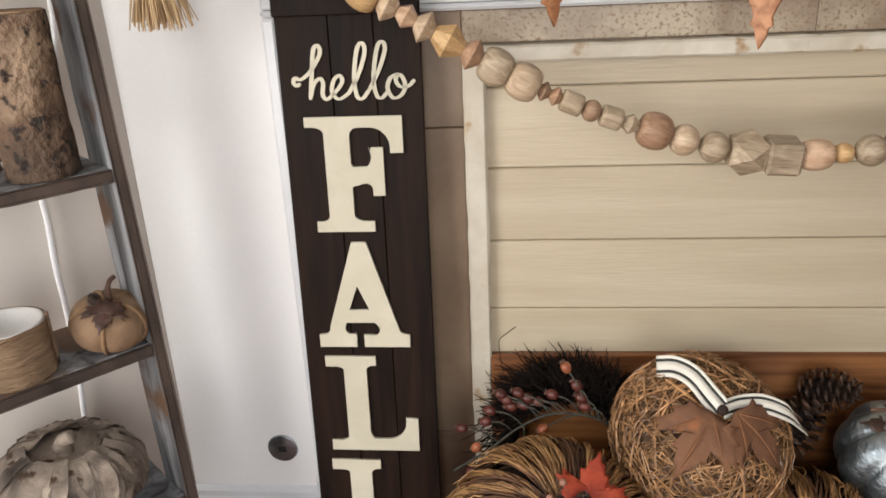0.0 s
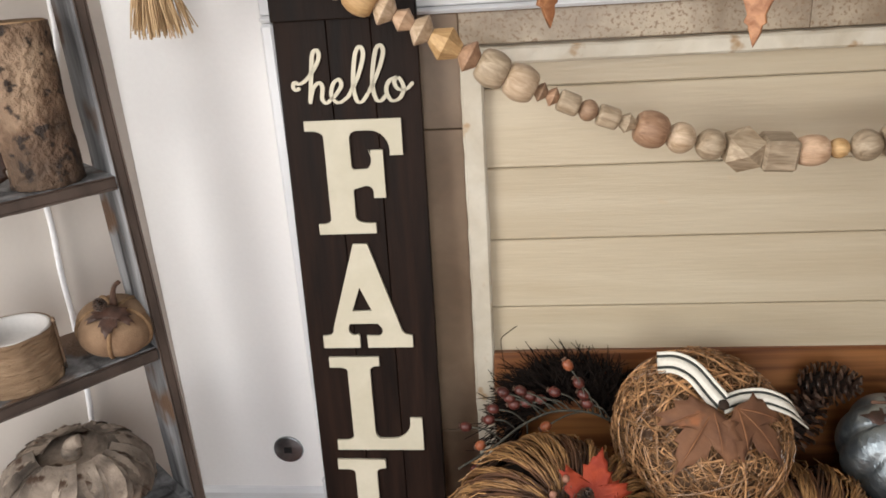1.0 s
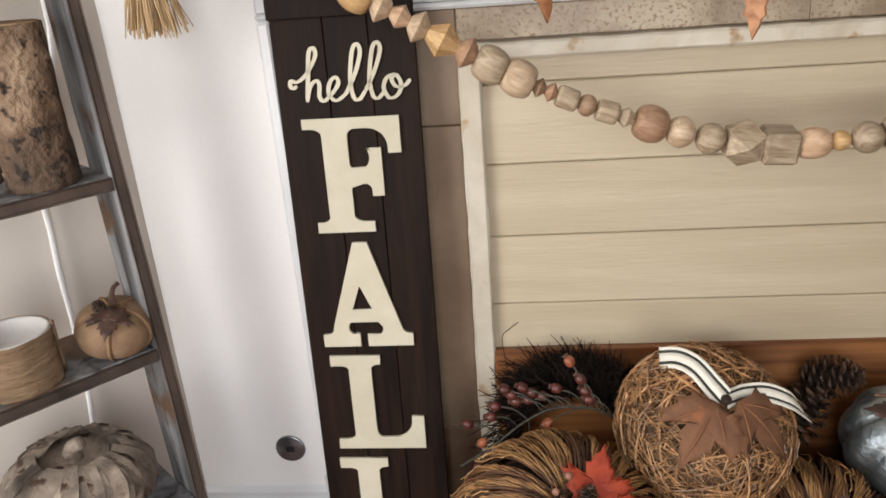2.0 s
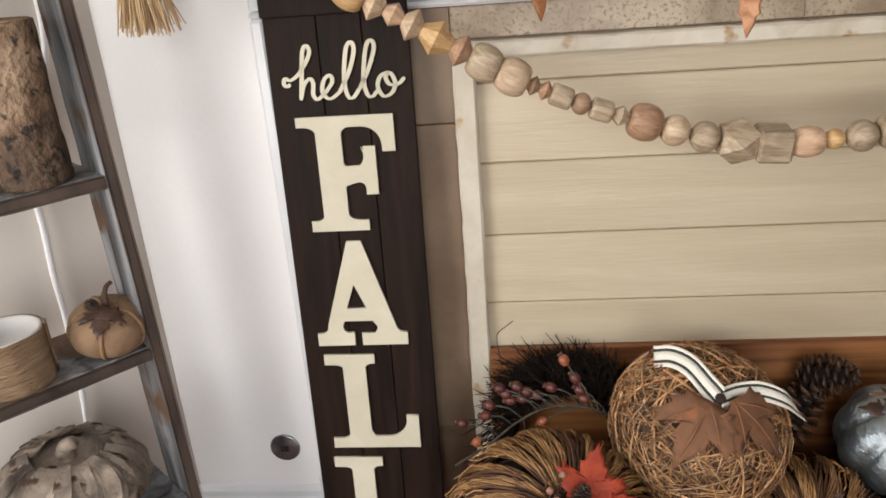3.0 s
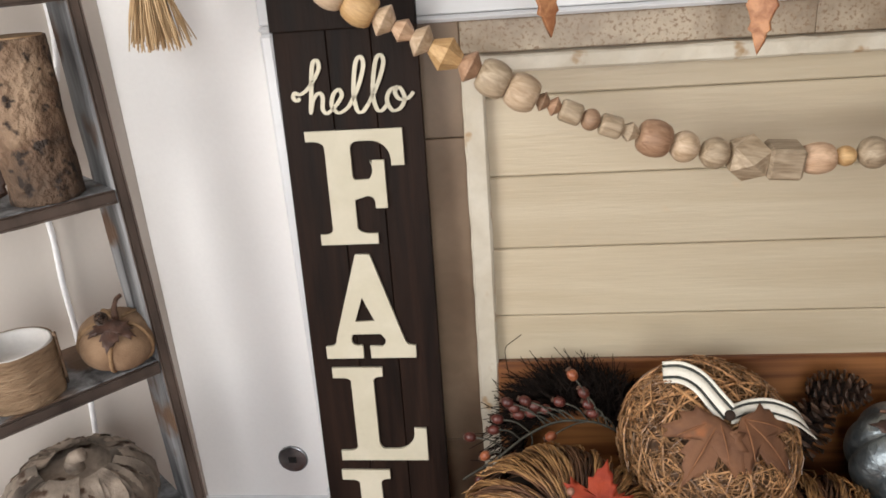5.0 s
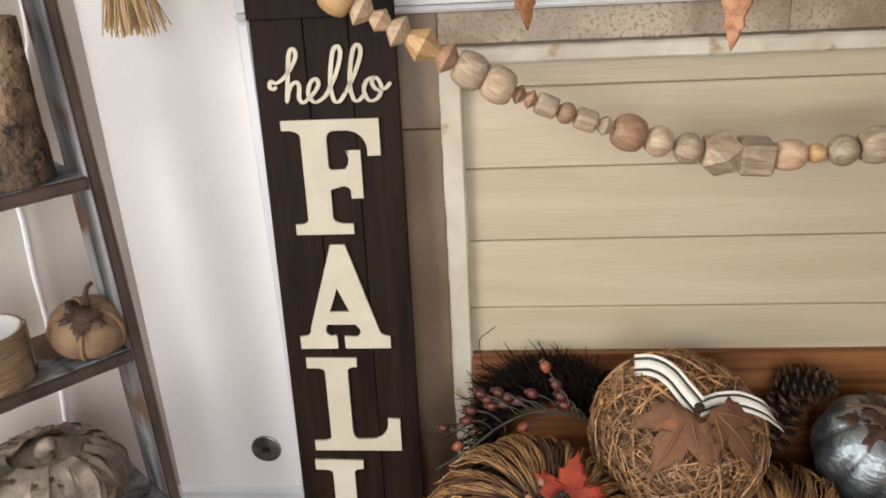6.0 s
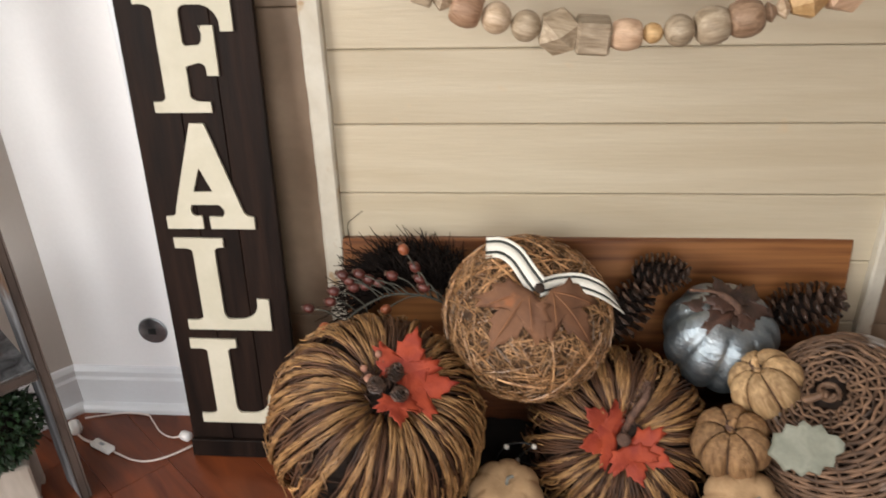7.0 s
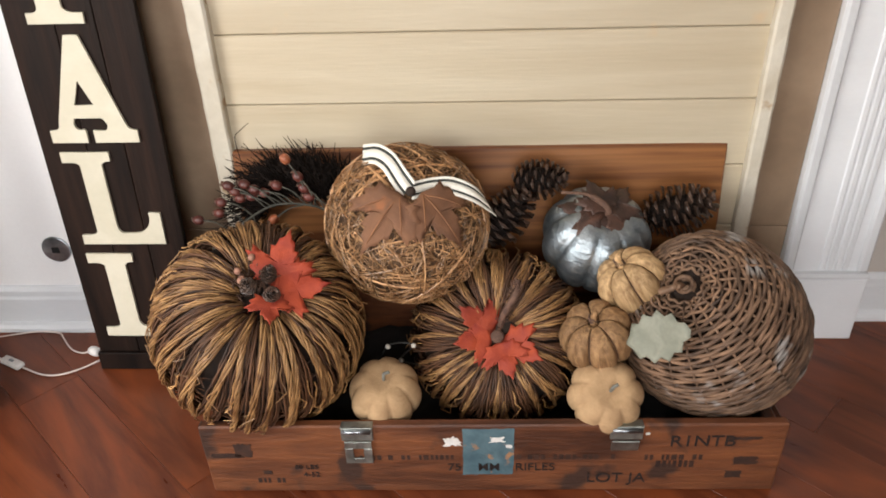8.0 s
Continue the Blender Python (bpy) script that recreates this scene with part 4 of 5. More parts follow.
def husk_strip(r, h, width, seed):
    """One bulging strip of husk from pole to pole, wide about local x."""
    rnd = random.Random(seed)
    n, cross = 16, 8
    g = G()
    for i in range(n + 1):
        a = math.pi * (0.05 + 0.90 * i / n)
        rho = math.sin(a) ** 0.85
        z = math.cos(a) - 0.22 * math.copysign(math.exp(-((rho / 0.42) ** 2)), math.cos(a))
        for j in range(cross + 1):
            u = 2 * j / cross - 1
            bulge = 0.84 + 0.16 * math.sqrt(max(1 - u * u, 0)) + 0.016 * math.sin(9 * u + seed) + 0.010 * rnd.uniform(-1, 1)
            g.v.append((r * rho * bulge * math.cos(u * width), r * rho * bulge * math.sin(u * width), h * z * (0.94 + 0.06 * bulge)))
        g.v.append((r * rho * 0.45, 0, h * z * 0.85))
    ring = cross + 2
    g.f = [(i * ring + b, i * ring + (b + 1) % ring, (i + 1) * ring + (b + 1) % ring, (i + 1) * ring + b) for i in range(n) for b in range(ring)]
    g.f += [tuple(range(ring)), tuple(n * ring + b for b in range(ring))]
    return g


def husk_pumpkin(label, centre, axis, r, spin, husk):
    P = thing("husk_pumpkin", label, "pumpkin", aim(centre, axis, spin), "small husk pumpkins in the crate")
    part("core", G().lathe(pumpkin_profile(r * 0.84, r * 0.74, 0.22, 14), 28), husk_seam, P, smooth=True)
    for k in range(7):
        part("husk_strip", husk_strip(r, r * 0.88, math.pi / 7 * 0.93, 300 + k), husk, P, smooth=True, m=pose(0, 0, 0, 0, 0, 360 / 7 * k))
    part("stem", G().tube(smooth_path([(0, 0, r * 0.50), (0.002, 0, r * 0.9), (0.006, 0.004, r * 1.12)], 4), [0.007, 0.007, 0.006, 0.006, 0.006, 0.006, 0.005, 0.005, 0.004], 8), husk, P, smooth=True)
    coil = [(0.007 * math.cos(1.2 * i), 0.007 * math.sin(1.2 * i), r * 0.72 + 0.0007 * i) for i in range(22)]
    part("stem_wrap", G().tube(coil, 0.0016, 4), stem_brown, P, smooth=True)


cream_pumpkin((0.326, 0.984, 0.163), (0.02, -0.28, 0.95), 0.064, 12)
cream_pumpkin((0.7035, 0.968, 0.175), (0.05, -0.60, 0.80), 0.0650, 22)
husk_pumpkin("small pale cream corn-husk pumpkin with dark seams", (0.754, 1.098, 0.322), (-0.52, -0.12, 0.84), 0.061, 20, pale_husk)
husk_pumpkin("small tan corn-husk pumpkin with a wrapped stem", (0.691, 1.031, 0.253), (-0.22, -0.30, 0.92), 0.064, 5, tan_husk)

# ---- wicker gourd ----
wicker = surface("brown_wicker", (0.0443, 0.0222, 0.0121), (0.241, 0.138, 0.0794), (22, 22, 22), 0.65, fine=10, bump=0.3, vary=0.45, fleck=(0.27, 0.245, 0.225), fleck_scale=13, fleck_edge=0.63)
WIC = thing("wicker_pumpkin", "round woven wicker pumpkin with a curled stem", "pumpkin", aim((0.900, 1.082, 0.238), (-0.52, -0.30, 0.82)))
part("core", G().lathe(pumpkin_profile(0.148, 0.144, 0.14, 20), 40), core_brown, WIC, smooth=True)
stakes = 23
rows = 54
wv = random.Random(31)
for j in range(rows):
    a = math.pi * (0.040 + 0.90 * (j + 0.5) / rows)
    rho = math.sin(a) ** 0.86
    z = math.cos(a) - 0.11 * math.exp(-((rho / 0.40) ** 2)) * (1 if a < 1.57 else -1)
    pts = []
    n = stakes * 4
    ph = wv.uniform(0, 6)
    for i in range(n + 1):
        t = 2 * math.pi * i / n
        wave = (0.0021 if j % 2 else -0.0021) * math.cos(t * stakes / 2)
        lump = 1 + 0.012 * math.sin(3 * t + 1.0) + 0.006 * math.sin(7 * t + ph)
        rr = (0.158 * rho + wave) * lump
        pts.append((rr * math.cos(t), rr * math.sin(t), 0.154 * z * lump + 0.0022 * math.sin(4 * t + ph)))
    part("weave", G().tube(pts, 0.0036 if 5 < j < 50 else 0.0026, 6, cap=False), wicker, WIC, smooth=True)
stake = G().tube([(p[0] * 1.0, p[1], p[2]) for p in meridian(0.1565, 0.1525, 0.04, 0.96, 20, 0.11, 0.0, 1)], 0.0024, 5).mesh("stake", wicker, True)
for k in range(stakes):
    part("stake", stake, wicker, WIC, m=pose(0, 0, 0, 0, 0, 360 * k / stakes))
curl = [(0.0, 0.0, 0.10), (0.002, -0.002, 0.14), (0.004, -0.012, 0.165)] + [(0.006 + 0.010 * math.cos(1.0 * i) * (1 - 0.06 * i), -0.026 + 0.014 * math.sin(1.0 * i + 1.2) * (1 - 0.06 * i), 0.170 + 0.001 * i) for i in range(8)]
part("stem", G().tube(smooth_path(curl, 4), 0.0052, 8), wicker, WIC, smooth=True)
rope = [(0.014 * math.cos(0.9 * i) + 0.004, 0.013 * math.sin(0.9 * i), 0.140 + 0.0012 * i) for i in range(15)]
part("stem_rope", G().tube(smooth_path(rope, 4), 0.0038, 7), wicker, WIC, smooth=True)

sx = Vector((0.108, -0.060, 0.085))
sn = Vector((-0.72, -0.62, 0.36))
sy = sx.normalized()
sz_ = (sn - sy * sn.dot(sy)).normalized()
SAGE_M = Matrix((sy.cross(sz_), sy, sz_)).transposed().to_4x4()
SAGE_M.translation = (0.733, 0.990, 0.270)
tagged(part("sage_leaf", bend_leaf(OAK, 0.122, 0.10, 140), leaf_sage, None, smooth=True,
                   m=SAGE_M), "pale grey-green cloth leaf beside the wicker pumpkin", "leaf")

# ---- pine cones ----
for m, ln, wd, sd in ((aim((0.500, 1.262, 0.305), (0.62, 0.1, 0.72)), 0.128, 0.096, 1), (aim((0.556, 1.306, 0.410), (0.90, -0.25, 0.16)), 0.100, 0.080, 2), (aim((0.806, 1.280, 0.338), (0.88, -0.10, 0.36)), 0.130, 0.100, 3)):
    cone = pinecone(ln, wd, sd)
    P = thing("pinecone", "open dark brown pine cone resting against the lid", "pinecone", m, "pine cones in the crate")
    tagged(part("cone_husk", cone, cone_brown, P), kind="stuff")
    part("cone_core", G().lathe([(0.001, 0.0), (wd * 0.24, ln * 0.15), (wd * 0.30, ln * 0.45), (wd * 0.2, ln * 0.8), (0.001, ln)], 10), twig, P)

# ---- twig wreath with rosehips ----
WREATH = thing("twig_wreath", "dark bristly twig wreath with rosehips leaning on the lid", "wreath", pose(0.145, 1.285, 0.300, -8))
rnd = random.Random(77)
g = G()
count = 0
while count < 2700:
    a = rnd.uniform(-0.3, math.pi + 0.2)
    if rnd.random() > (1.0 if a < 2.0 else max(0.16, 1 - 1.1 * (a - 2.0))) * (0.72 + 0.28 * math.sin(17 * a)):
        continue
    count += 1
    r0 = rnd.uniform(0.085, 0.150)
    d = Vector((math.cos(a), 0, math.sin(a)))
    sway = rnd.gauss(0.65, 0.55)
    t = Vector((-math.sin(a), 0, math.cos(a)))
    y0 = rnd.gauss(0, 0.017)
    p = d * r0 + Vector((0, y0, 0))
    way = (d + t * sway + Vector((0, rnd.gauss(-0.2, 0.4), 0))).normalized()
    ln = rnd.uniform(0.022, 0.060) * (1.35 if rnd.random() < 0.08 else 1.0)
    bow = (t * rnd.uniform(-0.5, 0.5) + Vector((0, rnd.uniform(-0.5, 0.5), 0))) * ln * 0.35
    g.tube([p, p + way * ln * 0.5 + bow, p + way * ln], [0.0013, 0.0012, 0.0006], 3)
tagged(part("bristle", g, twig, WREATH), kind="stuff")
hoop = G()
for k in range(9):
    ph = rnd.uniform(0, 6)
    hoop.tube([((0.108 + 0.012 * math.sin(5 * a + ph)) * math.cos(a), 0.012 * math.cos(4 * a + ph), (0.108 + 0.012 * math.sin(5 * a + ph)) * math.sin(a)) for a in [-0.7 + 4.6 * i / 40 for i in range(41)]], 0.0028, 5)
part("hoop", hoop, twig, WREATH)
winv = WREATH.matrix_basis.inverted()
sprig = surface("grey_green_sprig", (0.03, 0.028, 0.021), (0.095, 0.088, 0.066), (60, 60, 60), 0.8)
hip_red = surface("dark_rosehip", (0.055, 0.012, 0.010), (0.13, 0.035, 0.024), (90, 90, 90), 0.4, vary=0.25)
hip_orange = surface("orange_rosehip", (0.26, 0.07, 0.03), (0.40, 0.135, 0.06), (90, 90, 90), 0.4, vary=0.2)
main_branch = [(-0.060, 1.222, 0.284), (0.004, 1.226, 0.328), (0.057, 1.228, 0.374), (0.114, 1.228, 0.404), (0.178, 1.235, 0.398), (0.225, 1.240, 0.372)]
part("branch", G().tube([winv @ q for q in smooth_path(main_branch, 6)], 0.0023, 6), sprig, WREATH, "grey-green branch with rosehips", smooth=True)
HIPS = ((0.027, 0.440, 0), (0.046, 0.414, 0), (0.058, 0.443, 0), (0.093, 0.425, 0), (0.102, 0.368, 1), (0.141, 0.494, 1), (0.168, 0.434, 0), (0.175, 0.416, 0), (-0.043, 0.367, 0), (-0.018, 0.326, 1), (0.062, 0.322, 2), (-0.031, 0.272, 0), (0.008, 0.405, 0), (0.075, 0.432, 0), (0.160, 0.458, 0), (0.038, 0.428, 0), (0.068, 0.418, 0), (0.118, 0.440, 0), (0.000, 0.382, 0))
anchor = [Vector(q) for q in smooth_path(main_branch, 6)]
for x, z, kind in HIPS:
    y = 1.236
    p = Vector((x, y, z))
    near = min(anchor, key=lambda q: (q - p - Vector((0.055, 0, -0.015))).length)
    midp = (near + p) / 2 + Vector((0.004, -0.006, 0.012))
    part("sprig", G().tube([winv @ q for q in smooth_path([near, midp, p], 4)], 0.0015, 4), sprig, WREATH)
    way = (p - midp).normalized()
    mm = winv @ aim(p, way)
    hip = part("rosehip", G().lathe([(0.002, -0.011), (0.0075, -0.007), (0.0095, 0.0), (0.008, 0.007), (0.0035, 0.011)], 12), (hip_red, hip_orange, berry_pink)[kind], WREATH, smooth=True, m=mm)
    part("calyx", G().lathe([(0.0035, 0.010), (0.006, 0.014), (0.0045, 0.0145), (0.001, 0.012)], 7), stem_brown, hip)
part("tendril", G().tube([winv @ q for q in smooth_path([(0.030, 1.325, 0.43), (0.024, 1.33, 0.47), (0.024, 1.33, 0.497), (0.038, 1.33, 0.511), (0.054, 1.33, 0.524)], 5)], 0.0009, 4), twig, WREATH)

# small clear bulbs on a dark wire among the pumpkins
wire = surface("dark_wire", (0.01, 0.01, 0.01), (0.02, 0.02, 0.018), (60, 60, 60), 0.5, bump=0)
bulb = surface("clear_bulb", (0.55, 0.5, 0.44), (0.7, 0.66, 0.6), (60, 60, 60), 0.1, bump=0)
LIGHTS = thing("string_lights", "unlit clear mini bulbs on a dark wire between pumpkins", "string lights")
spots = ((0.325, 1.06, 0.205), (0.372, 1.055, 0.212), (0.345, 1.075, 0.16), (0.40, 1.04, 0.17))
part("wire", G().tube(smooth_path([(0.29, 1.07, 0.12), *spots, (0.42, 1.06, 0.10)], 6), 0.0018, 5), wire, LIGHTS, smooth=True)
for p in spots[:3]:
    part("bulb", G().lathe([(0.0015, 0), (0.0045, 0.003), (0.005, 0.008), (0.003, 0.013), (0.001, 0.014)], 10), bulb, LIGHTS, smooth=True, m=aim(p, (0.2, -0.8, 0.5)))

# ---- ladder shelf along the angled wall ----
LEVEL = Matrix.Translation((-0.505, 1.087, 0)) @ pose(0, 0, 0, 0, 0, 48.8)
LADDER_LEAN = 2.9
SLOPE = math.tan(radians(LADDER_LEAN))
LADDER = thing("ladder_shelf", "rustic grey-weathered wooden ladder shelf standing by the corner", "shelf", LEVEL)
TIP = pose(0, 0, 0, -LADDER_LEAN)


def plank_rough(x0, x1, y0, y1, z0, z1, seed, long_axis=2, n=26, amp=0.0018):
    """A sawn timber with slightly wavering edges."""
    rnd = random.Random(seed)
    g = G()
    lo, hi = (x0, y0, z0), (x1, y1, z1)
    u, w = [i for i in range(3) if i != long_axis]
    c = 0.004
    for i in range(n + 1):
        t = i / n
        ring = [(lo[u] + c, lo[w]), (hi[u] - c, lo[w]), (hi[u], lo[w] + c), (hi[u], hi[w] - c), (hi[u] - c, hi[w]), (lo[u] + c, hi[w]), (lo[u], hi[w] - c), (lo[u], lo[w] + c)]
        wav = amp * math.sin(6 * t + seed)
        for a, b in ring:
            p = [0, 0, 0]
            p[long_axis] = lo[long_axis] + (hi[long_axis] - lo[long_axis]) * t
            p[u], p[w] = a + wav + rnd.uniform(-amp, amp) * 0.5, b + rnd.uniform(-amp, amp) * 0.5
            g.v.append(tuple(p))
        if i:
            k = 8 * i
            g.f += [(k - 8 + a, k - 8 + (a + 1) % 8, k + (a + 1) % 8, k + a) for a in range(8)]
    g.f += [tuple(range(8)), tuple(8 * n + a for a in range(8))]
    return g


for x0, x1, sd in ((0.001, 0.021, 1), (-0.421, -0.401, 2)):
    leg = part("leg", plank_rough(x0, x1, 0.0, 0.088, 0.004, 1.62, sd), grey_wood, LADDER, m=TIP)
    part("leg_face", plank_rough(x0 + 0.001, x1 - 0.001, -0.003, -0.0002, 0.006, 1.61, sd + 5, amp=0.0008), brown_wood, leg, "darker brown front edge")
for z, dep in ((0.293, 0.20), (0.586, 0.17), (0.874, 0.15), (1.165, 0.13)):
    y0 = z * SLOPE + 0.004
    sh = part("shelf", plank_rough(-0.401, 0.001, y0, y0 + dep, z, z + 0.022, int(z * 50), 0), grey_wood, LADDER)
    part("shelf_edge", plank_rough(-0.40, 0.0, y0 - 0.003, y0 - 0.0002, z + 0.001, z + 0.021, int(z * 50) + 7, 0, amp=0.0008), brown_wood, sh)

bark = surface("birch_bark", (0.06, 0.04, 0.029), (0.47, 0.335, 0.225), (10, 10, 9), 0.85, fine=9, bump=1.0, depth=0.012, mid=(0.20, 0.125, 0.078), fleck=(0.030, 0.020, 0.015), fleck_scale=48, fleck_edge=0.60, grain=0.3)
bark_light = surface("peeled_birch_bark", (0.25, 0.155, 0.085), (0.47, 0.325, 0.20), (14, 14, 110), 0.85, fine=4, bump=1.0, depth=0.008, fleck=(0.17, 0.095, 0.05), fleck_scale=60, fleck_edge=0.70)
wood_end = surface("cut_wood_end", (0.28, 0.17, 0.085), (0.42, 0.28, 0.16), (30, 30, 30), 0.8)
wax = surface("white_wax", (0.74, 0.71, 0.68), (0.8, 0.78, 0.75), (20, 20, 20), 0.5, bump=0.05)


def rough_cylinder(r, h, seed, amp, inner=None, rows=26, sides=64):
    g = G()
    for j in range(rows + 1):
        z = h * j / rows
        for k in range(sides):
            a = 2 * math.pi * k / sides
            q = Vector((math.cos(a) * 2.2, math.sin(a) * 2.2, z * 14 + seed))
            rr = r + amp * noise.noise(q) + amp * 0.5 * noise.noise(q * 3.1)
            g.v.append((rr * math.cos(a), rr * math.sin(a), z))
    g.f = [(j * sides + k, j * sides + (k + 1) % sides, (j + 1) * sides + (k + 1) % sides, (j + 1) * sides + k) for j in range(rows) for k in range(sides)]
    g.f.append(tuple(range(sides))[::-1])
    if inner is None:
        g.f.append(tuple(rows * sides + k for k in range(sides)))
    return g


def on_shelf(x, y, z):
    return LEVEL @ Matrix.Translation((x, y, z))


LOG = thing("birch_log", "upright birch log with rough grey-brown bark on the shelf", "log", on_shelf(-0.078, 0.098, 0.8965))
part("bark", rough_cylinder(0.051, 0.228, 3.0, 0.0040), bark, LOG, smooth=True)
part("cut_end", G().lathe([(0.047, 0.2282), (0.047, 0.2300), (0.02, 0.2304)], 40), wood_end, LOG)

VOTIVE = thing("birch_candle_holder", "peeled birch bark candle holder with a white liner", "candle holder", on_shelf(-0.184, 0.096, 0.6085))
part("bark", rough_cylinder(0.060, 0.085, 9.0, 0.0026, inner=True), bark_light, VOTIVE, smooth=True)
part("liner", G().lathe([(0.0575, 0.052), (0.0575, 0.0845), (0.054, 0.0855), (0.052, 0.082), (0.050, 0.058), (0.002, 0.055)], 48), wax, VOTIVE, smooth=True)
part("bark_seam", G().box(0.058, 0.0635, -0.010, 0.004, 0.002, 0.088, 0.002), bark, VOTIVE, m=pose(0, 0, 0, 0, 0, -14))

burlap = surface("tan_burlap", (0.21, 0.125, 0.07), (0.33, 0.215, 0.13), (30, 30, 30), 0.9, fine=12, bump=0.3, gloss_vary=0.05)
twine = surface("jute_twine", (0.20, 0.115, 0.055), (0.33, 0.21, 0.115), (120, 120, 120), 0.9, bump=0.4)
BURLAP = thing("burlap_pumpkin", "small tan burlap pumpkin with jute ribs and a twig stem", "pumpkin", on_shelf(-0.039, 0.074, 0.6505) @ pose(0, 0, 0, 14, -4, 20) @ Matrix.Scale(0.93, 4))
part("body", G().lathe(pumpkin_profile(0.067, 0.046, 0.20, 18), 60, None, 5, 0.10, 0.6), burlap, BURLAP, smooth=True)
for k in range(5):
    pts = [(x * 0.915, 0, z * 0.985) for x, z in pumpkin_profile(0.0685, 0.0472, 0.20, 16)]
    part("jute_rib", G().tube(pts, 0.0038, 6), twine, BURLAP, smooth=True, m=pose(0, 0, 0, 0, 0, 72 * k))
part("stem", G().tube(smooth_path([(0.0, 0, 0.030), (0.003, 0.004, 0.052), (0.006, 0.007, 0.060), (0.016, 0.012, 0.069), (0.027, 0.013, 0.071)], 5), [0.0062] * 6 + [0.0048] * 6 + [0.004] * 9, 8), stem_brown, BURLAP, smooth=True)
add_pinecone(BURLAP, aim((-0.020, 0.006, 0.042), (-0.3, 0, 1)), 0.026, 0.022, 91, "small_cone")
part("leaf", bend_leaf(MAPLE, 0.066, -0.35, 92), leaf_brown, BURLAP, "dark red-brown leaf", smooth=True, m=pose(-0.010, -0.008, 0.055, 0, 0, 122) @ pose(0, 0, 0, -22))

# big husk pumpkin of overlapping dried slips
slip_grey = surface("dried_bark_slip", (0.04, 0.028, 0.021), (0.47, 0.385, 0.31), (13, 13, 13), 0.8, fine=8, bump=0.5, vary=0.3, fleck=(0.08, 0.045, 0.028), fleck_scale=22, fleck_edge=0.60)
HUSK = thing("bark_slip_pumpkin", "large pumpkin covered in dried grey-brown bark slips", "pumpkin", on_shelf(-0.142, 0.122, 0.380) @ pose(0, 0, 0, 6, 4, 0) @ Matrix.Diagonal((0.92, 0.92, 0.76, 1)))
part("body", G().lathe(pumpkin_profile(0.128, 0.086, 0.24, 20), 80, None, 9, 0.12, 0.6), slip_grey, HUSK, smooth=True)
slips = []
for v in range(5):
    g = G()
    rnd = random.Random(200 + v)
    nu, nv = 10, 6
    for lay in (0, 1):
        for i in range(nu + 1):
            t = i / nu
            w = (0.020 + 0.014 * math.sin(math.pi * t)) * (1 - 0.5 * t ** 3)
            for j in range(nv + 1):
                s = 2 * j / nv - 1
                a = math.pi * (0.10 + 0.42 * t)
                rho, zz = math.sin(a) ** 0.85, math.cos(a) - 0.24 * math.exp(-((math.sin(a) ** 0.85 / 0.42) ** 2))
                lift = 1.03 + 0.15 * (1 - t) ** 4 + 0.08 * s * s * rnd.uniform(0.5, 1.2) * (1 - t) + 0.02 * noise.noise(Vector((6 * t, 2 * s, v)))
                rr = 0.128 * rho * lift
                ang = s * w / max(0.128 * rho, 0.03)
                g.v.append((rr * math.cos(ang), rr * math.sin(ang), 0.088 * zz * lift - lay * 0.0012))
    half = (nu + 1) * (nv + 1)
    for lay in (0, 1):
        g.f += [(lay * half + i * (nv + 1) + j, lay * half + i * (nv + 1) + j + 1, lay * half + (i + 1) * (nv + 1) + j + 1, lay * half + (i + 1) * (nv + 1) + j) for i in range(nu) for j in range(nv)]
    slips.append(g.mesh("slip", slip_grey, True))
rnd = random.Random(210)
for k in range(34):
    part("slip", rnd.choice(slips), slip_grey, HUSK, m=pose(0, 0, 0, rnd.uniform(-5, 5), rnd.uniform(-3, 9), 360 * k / 17 + rnd.uniform(-7, 7)) @ Matrix.Scale(rnd.uniform(0.96, 1.04), 4))
part("stem", G().tube(smooth_path([(0, 0, 0.04), (-0.006, 0.004, 0.085), (-0.004, -0.008, 0.110), (0.006, -0.016, 0.118)], 5), [0.017] * 6 + [0.014] * 10, 9), slip_grey, HUSK, "thick pale cut stem", smooth=True)

# dried leaf at the log, dark dish behind the bark pumpkin
tagged(part("dried_leaf", bend_leaf(OAK, 0.10, 0.2, 150), leaf_brown, None, smooth=True, m=on_shelf(-0.150, 0.110, 0.8965) @ pose(0, 0, 0, 90, 0, 0)), "curled brown dried leaf leaning on the birch log", "leaf")
DISH = thing("dark_bowl", "small black bowl on the ladder shelf", "bowl", on_shelf(-0.325, 0.13, 0.3155))
part("bowl", G().lathe([(0.02, 0), (0.05, 0.012), (0.062, 0.05), (0.064, 0.062), (0.058, 0.060), (0.046, 0.016), (0.002, 0.012)], 36), surface("black_glaze", (0.008, 0.008, 0.009), (0.016, 0.016, 0.017), (20, 20, 20), 0.25), DISH, smooth=True)

# white cord down the angled wall
cord_white = surface("white_cord", (0.72, 0.72, 0.73), (0.8, 0.8, 0.81), (60, 60, 60), 0.4, bump=0)
tagged(part("wall_cord", G().tube(smooth_path([(-0.700, 1.312, 1.30), (-0.697, 1.309, 1.07), (-0.745, 1.257, 0.90), (-0.751, 1.251, 0.76), (-0.754, 1.248, 0.676), (-0.754, 1.248, 0.587), (-0.760, 1.242, 0.436), (-0.765, 1.237, 0.332), (-0.767, 1.235, 0.006)], 6), 0.0052, 8), cord_white, None, smooth=True),
       "white lamp cord hanging down the angled wall", "cord")

